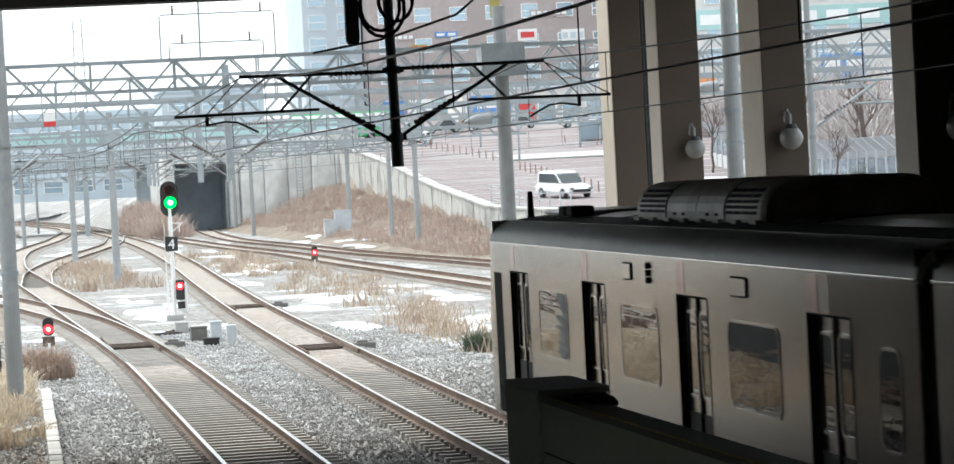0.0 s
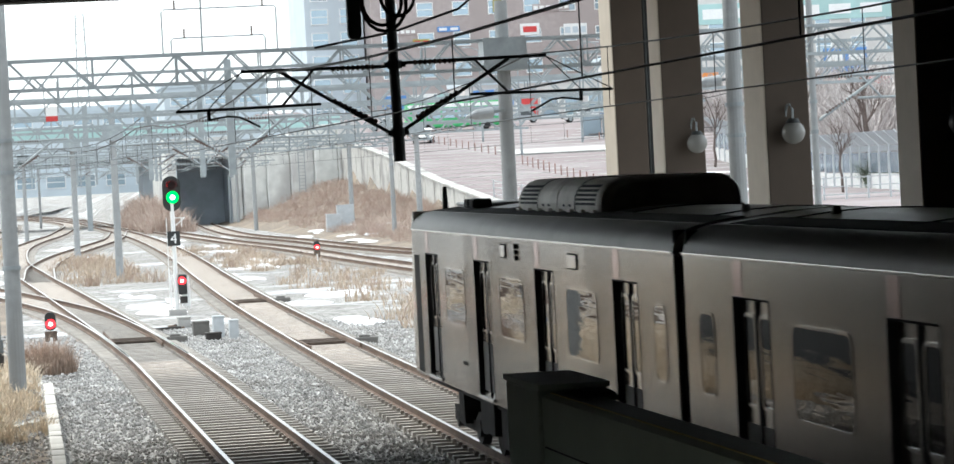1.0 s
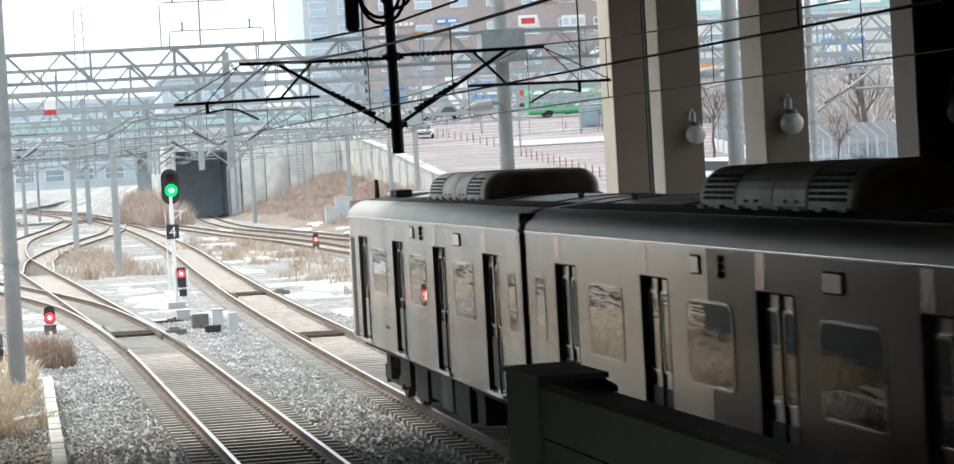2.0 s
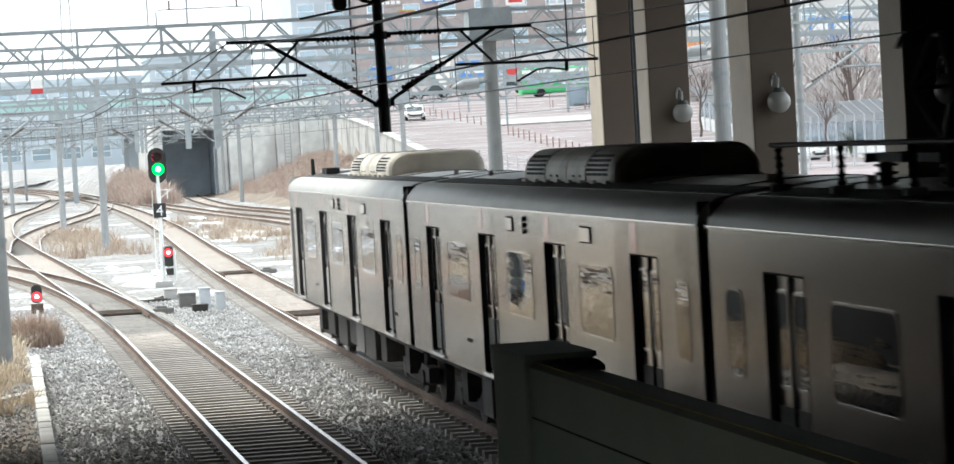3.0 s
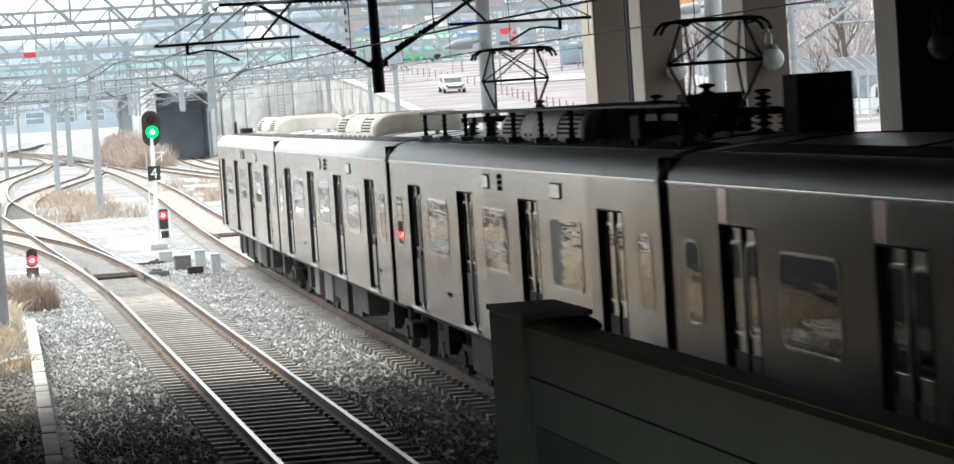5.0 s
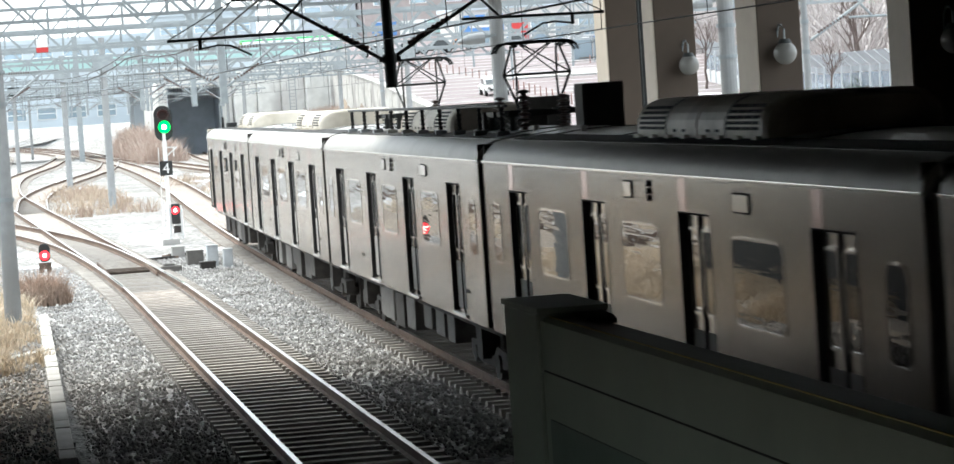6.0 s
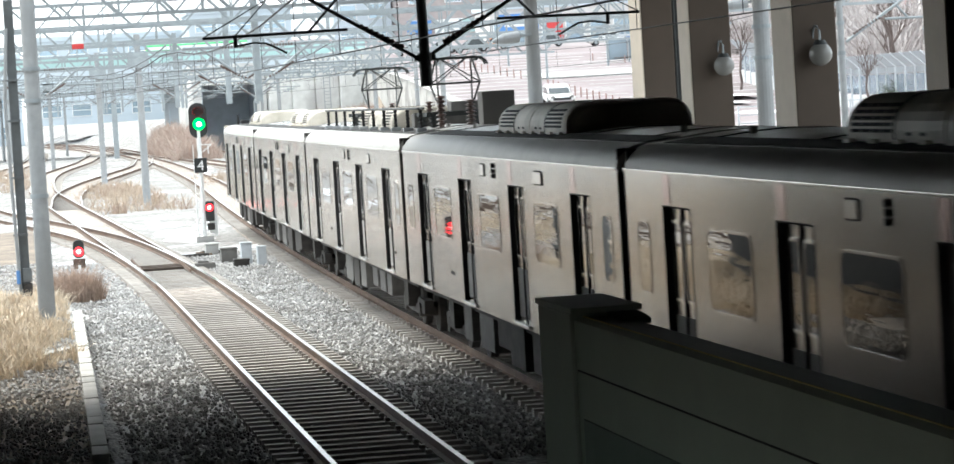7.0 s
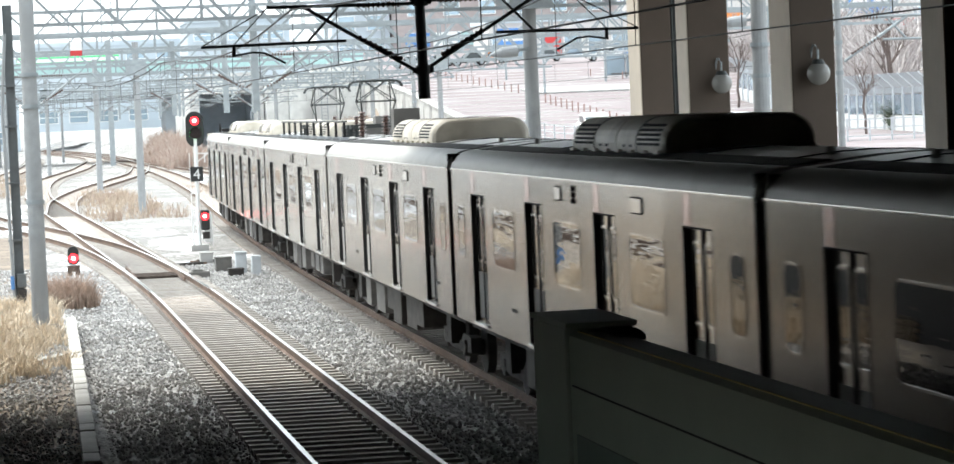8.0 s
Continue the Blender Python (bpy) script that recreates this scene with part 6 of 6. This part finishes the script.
# ---- vehicles on the square ----
def vehicle(label, category, paint, L, W, H, hood, seed):
    """Car: shaped body, glazed cabin, wheels, lamps. y ahead."""
    c = empty(category, label, "car")
    bm = bmesh.new()
    top = 0.95 if H > 1.6 else 0.82
    profile(bm, [(-L / 2, 0.32), (L / 2 - 0.08, 0.30), (L / 2, 0.5), (L / 2 - 0.08, 0.72), (L / 2 - hood, top), (-L / 2 + 0.1, top + 0.05), (-L / 2, 0.7)], -W / 2, W / 2, "X")
    bmesh.ops.bevel(bm, geom=bm.edges[:], offset=0.13, segments=3, affect="EDGES")
    part("body", bm, M[paint], c, smooth=True)
    bm = bmesh.new()
    rear = -L / 2 + (0.12 if H > 1.6 else 0.75)
    profile(bm, [(rear, top), (L / 2 - hood, top), (L / 2 - hood - 0.75, H - 0.1), (L / 2 - hood - 1.1, H), (rear + 0.3, H), (rear + 0.12, H - 0.08)], -W / 2 + 0.1, W / 2 - 0.1, "X")
    bmesh.ops.bevel(bm, geom=bm.edges[:], offset=0.10, segments=3, affect="EDGES")
    cab = part("cabin", bm, M[paint], c, smooth=True)
    for s in (-1, 1):
        bm = bmesh.new()
        x0, x1 = sorted((s * (W / 2 - 0.1), s * (W / 2 - 0.085)))
        profile(bm, [(rear + 0.35, top + 0.06), (L / 2 - hood - 0.15, top + 0.06), (L / 2 - hood - 0.75, H - 0.16), (rear + 0.4, H - 0.16)], x0, x1, "X")
        part("side_window", bm, M["car_glass"], cab)
        for yy in (-L * 0.31, L * 0.31):
            bm = bmesh.new()
            rod(bm, (s * (W / 2 - 0.2), yy, 0.33), (s * (W / 2 + 0.01), yy, 0.33), 0.33, n=20)
            wh = part("wheel", bm, M["rubber"], c)
            bm = bmesh.new()
            rod(bm, (s * (W / 2), yy, 0.33), (s * (W / 2 + 0.02), yy, 0.33), 0.2, n=14)
            part("rim", bm, M["steel"], wh)
        bm = bmesh.new()
        ball(bm, (s * (W / 2 - 0.25), L / 2 - 0.08, 0.66), 0.14, (1.2, 0.6, 0.7))
        part("headlight", bm, M["globe"], c)
    bm = bmesh.new()
    a = Vector((0, L / 2 - hood + 0.01, top + 0.03))
    profile(bm, [(L / 2 - hood - 0.06, top + 0.06), (L / 2 - hood - 0.03, top + 0.06), (L / 2 - hood - 0.72, H - 0.13), (L / 2 - hood - 0.78, H - 0.13)], -W / 2 + 0.2, W / 2 - 0.2, "X")
    part("windscreen", bm, M["car_glass"], cab)
    bm = bmesh.new()
    box(bm, -W / 2 + 0.3, W / 2 - 0.3, L / 2 - 0.03, L / 2 + 0.01, 0.42, 0.6)
    part("grille", bm, M["sign_black"], c)
    return c


def bus(label):
    c = empty("city_bus", label, "bus", "green city buses")
    L, W, H = 11.0, 2.5, 3.2
    bm = bmesh.new()
    profile(bm, round_rect(-W / 2, W / 2, 0.35, H, 0.25), -L / 2, L / 2)
    part("body", bm, M["green"], c)
    for s in (-1, 1):
        bm = bmesh.new()
        x0, x1 = sorted((s * W / 2, s * (W / 2 + 0.02)))
        box(bm, x0, x1, -L / 2 + 0.05, L / 2 - 0.05, 2.62, 3.0)
        part("roof_band", bm, M["white"], c)
        for k in range(6):
            bm = bmesh.new()
            y = -L / 2 + 0.5 + k * 1.7
            box(bm, x0, x1 + (0.01 if s > 0 else 0), y, y + 1.5, 1.4, 2.55)
            part("side_window", bm, M["glass"], c)
        for yy in (-3.2, 3.4):
            bm = bmesh.new()
            rod(bm, (s * (W / 2 - 0.3), yy, 0.48), (s * (W / 2 + 0.01), yy, 0.48), 0.48, n=18)
            part("wheel", bm, M["rubber"], c)
    bm = bmesh.new()
    box(bm, -W / 2 + 0.15, W / 2 - 0.15, L / 2, L / 2 + 0.03, 1.2, 2.6)
    part("windscreen", bm, M["glass"], c)
    bm = bmesh.new()
    box(bm, -0.8, 0.8, L / 2, L / 2 + 0.04, 2.68, 2.98)
    part("route_display", bm, M["yellow"], c)
    return c


SUV = vehicle("white sport utility vehicle driving on the square", "car", "white", 4.7, 1.9, 1.74, 1.3, 1)
SEDAN = vehicle("white sedan crossing the paved square", "car", "white", 4.7, 1.84, 1.45, 1.25, 2)
BUS_1, BUS_2 = bus("green and white city bus"), bus("green and white city bus with yellow display")
for i, (x, y, p, a) in enumerate(((47.5, 352, "white", 80), (51, 354, "grey_box", 85), (54.5, 353, "sign_black", 92), (70, 350, "white", 88), (74, 352, "blue", 95), (64, 356, "grey_box", 85), (58, 358, "orange", 95))):
    v = vehicle("parked car at the far edge of the square", "car", p, 4.5, 1.8, 1.5, 1.2, i)
    v.matrix_world = pose(x, y, plaza_z(y), 0, 0, a)


# ---- street lamps and posts on the square ----
def street_lamp(x, y, z, h, arm):
    g = empty("street_lamp", "tall grey street lamp with a curved arm", "street lamp", "street lamps", at=(x, y, z))
    bm = bmesh.new()
    rod(bm, (0, 0, 0), (0, 0, h), 0.11, 0.06, 10)
    part("pole", bm, M["steel"], g)
    bm = bmesh.new()
    tube(bm, [(0, 0, h), (arm * 0.5, 0, h + 0.35), (arm, 0, h + 0.4)], 0.05)
    part("arm", bm, M["steel"], g)
    bm = bmesh.new()
    box(bm, arm - 0.15, arm + 0.55, -0.14, 0.14, h + 0.34, h + 0.46, 0.03)
    part("head", bm, M["grey_box"], g)


for x, y, h, a in ((50, 300, 9, -1.5), (57, 285, 9, 1.5), (66, 320, 9, -1.5), (53, 360, 9, 1.5), (47, 262, 8, 1.5)):
    street_lamp(x, y, plaza_z(y), h, a)


# ---- shelter and far yard frames ----
def bus_shelter(x, y):
    z = plaza_z(y)
    g = empty("bus_shelter", "glazed bus shelter with flat roof", "bus shelter", at=(x, y, z))
    for dx in (0, 2, 4, 6):
        bm = bmesh.new()
        box(bm, dx - 0.06, dx + 0.06, -0.06, 0.06, 0, 2.5)
        part("post", bm, M["steel"], g)
    bm = bmesh.new()
    box(bm, -0.4, 6.4, -0.9, 0.7, 2.5, 2.68, 0.04)
    part("roof", bm, M["grey_box"], g)
    for k in range(3):
        bm = bmesh.new()
        box(bm, k * 2 + 0.1, k * 2 + 1.9, 0.3, 0.34, 0.3, 2.3)
        part("pane", bm, M["glass"], g)
    bm = bmesh.new()
    box(bm, 0.6, 5.4, -0.1, 0.25, 0.42, 0.5)
    part("bench", bm, M["wood"], g)


bus_shelter(58.5, 292)
bus_shelter(64.0, 300)


def roof_frames():
    """Nested feeder frames with a lightning rod on the first gantry, and a lattice mast far off."""
    y = 69.2
    for x0, x1, z1 in ((4.37, 6.95, 8.22), (4.56, 6.68, 7.57)):
        bm = bmesh.new()
        tube(bm, [(x0, y, 7.2), (x0, y, z1 - 0.05), (x0 + 0.05, y, z1), (x1 - 0.05, y, z1), (x1, y, z1 - 0.05), (x1, y, 7.2)], 0.018)
        part("feeder_frame", bm, M["steel"], GANTRY[y], "thin steel feeder frame")
        for x in (x0 + 0.3, x1 - 0.3):
            bm = bmesh.new()
            ribbed(bm, (x, y, z1), (x, y, z1 + 0.22), 4, 0.016, 0.035, 8)
            part("insulator", bm, M["insul"], GANTRY[y])
    bm = bmesh.new()
    rod(bm, (5.25, y, 7.2), (5.27, y, 9.4), 0.022)
    part("lightning_rod", bm, M["steel"], GANTRY[y])
    bm = bmesh.new()
    for s in (-0.55, 0.55):
        bar(bm, (11 + s, 300, 12), (11 + s * 0.7, 300, 21), 0.12)
    for k in range(12):
        bar(bm, (10.5, 300, 12.2 + k * 0.75), (11.5, 300, 12.9 + k * 0.75), 0.07)
    bar(bm, (11, 300, 0), (11, 300, 12.2), 0.5)
    tagged(part("lattice_mast", bm, M["steel"]), "slim red-grey lattice mast in the haze", "mast")


roof_frames()


# floodlight and signal head brackets on the tall gantry mast
def mast_lamp(x, y, z, s):
    g = empty("floodlight", "grey floodlight clamped to a gantry mast", "floodlight", "floodlights", at=(x, y, z))
    bm = bmesh.new()
    rod(bm, (0, 0, 0), (s * 0.36, -0.05, -0.03), 0.13, 0.12, 12)
    rod(bm, (s * 0.36, -0.05, -0.03), (s * 0.62, -0.09, -0.08), 0.12, 0.03, 12)
    part("housing", bm, M["grey_box"], g)
    bm = bmesh.new()
    bar(bm, (0, 0, 0), (-s * 0.3, 0, 0.05), 0.06)
    part("bracket", bm, M["steel"], g)


mast_lamp(11.75, 69.0, 5.55, -1)
mast_lamp(16.75, 67.6, 6.0, -1)
mast(17.05, 67.5, 9.5, 0.21, 0, "thick grey steel mast beside the columns")


# ---- what moves: the departing train and the signal roundels ----
# place of the joint between the first and second car, by time
JOINT = [(0.5 * k, 21.40 + 7.68 * (0.5 * k) + 0.38 * (0.5 * k) ** 2) for k in range(17)]


def motions():
    for k, c in enumerate(CARS):
        rows = []
        for t, j in JOINT:
            y = j + CAR / 2 - CAR * k
            a, b = smooth_line(TRAIN, y + 6.9), smooth_line(TRAIN, y - 6.9)
            rows.append((t, pose((a + b) / 2, y, 0, 0, 0, -math.degrees(math.atan2(a - b, 13.8)))))
        walk(c, rows)
    drive = lambda x, y, a: pose(x, y, plaza_z(y), -2.4 * math.cos(radians(a)) * -1, 0, a)
    walk(SUV, [(0.0, drive(38.4, 198.0, 198)), (0.3, drive(39.4, 194.5, 200)), (1.0, drive(42.0, 187.0, 204)), (3.0, drive(47.0, 172.0, 225)), (8.0, drive(62.0, 156.0, 250))])
    walk(SEDAN, [(0.0, drive(46.0, 314.0, 160)), (2.3, drive(43.4, 294.0, 172)), (3.5, drive(42.2, 281.0, 176)), (4.5, drive(41.6, 263.5, 178)), (6.0, drive(40.6, 235.0, 178)), (7.0, drive(39.3, 215.5, 178)), (7.5, drive(38.4, 203.0, 178)), (8.0, drive(37.6, 192.0, 178))])
    walk(BUS_1, [(0.0, drive(41.0, 341.5, 270)), (0.6, drive(47.5, 341.5, 270)), (1.2, drive(57.0, 341.0, 270)), (2.3, drive(71.0, 341.0, 270)), (8.0, drive(128.0, 341.0, 270))])
    walk(BUS_2, [(0.0, drive(100.0, 336.5, 90)), (1.2, drive(82.0, 336.5, 90)), (2.3, drive(72.5, 336.5, 90)), (3.5, drive(64.0, 336.5, 90)), (4.5, drive(56.0, 337.0, 90)), (6.0, drive(36.0, 337.5, 90)), (8.0, drive(8.0, 338.0, 90))])
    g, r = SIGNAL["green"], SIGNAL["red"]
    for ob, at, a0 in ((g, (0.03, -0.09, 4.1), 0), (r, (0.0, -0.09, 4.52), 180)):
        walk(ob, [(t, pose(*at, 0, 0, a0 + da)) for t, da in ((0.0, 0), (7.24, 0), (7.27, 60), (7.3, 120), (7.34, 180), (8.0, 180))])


motions()
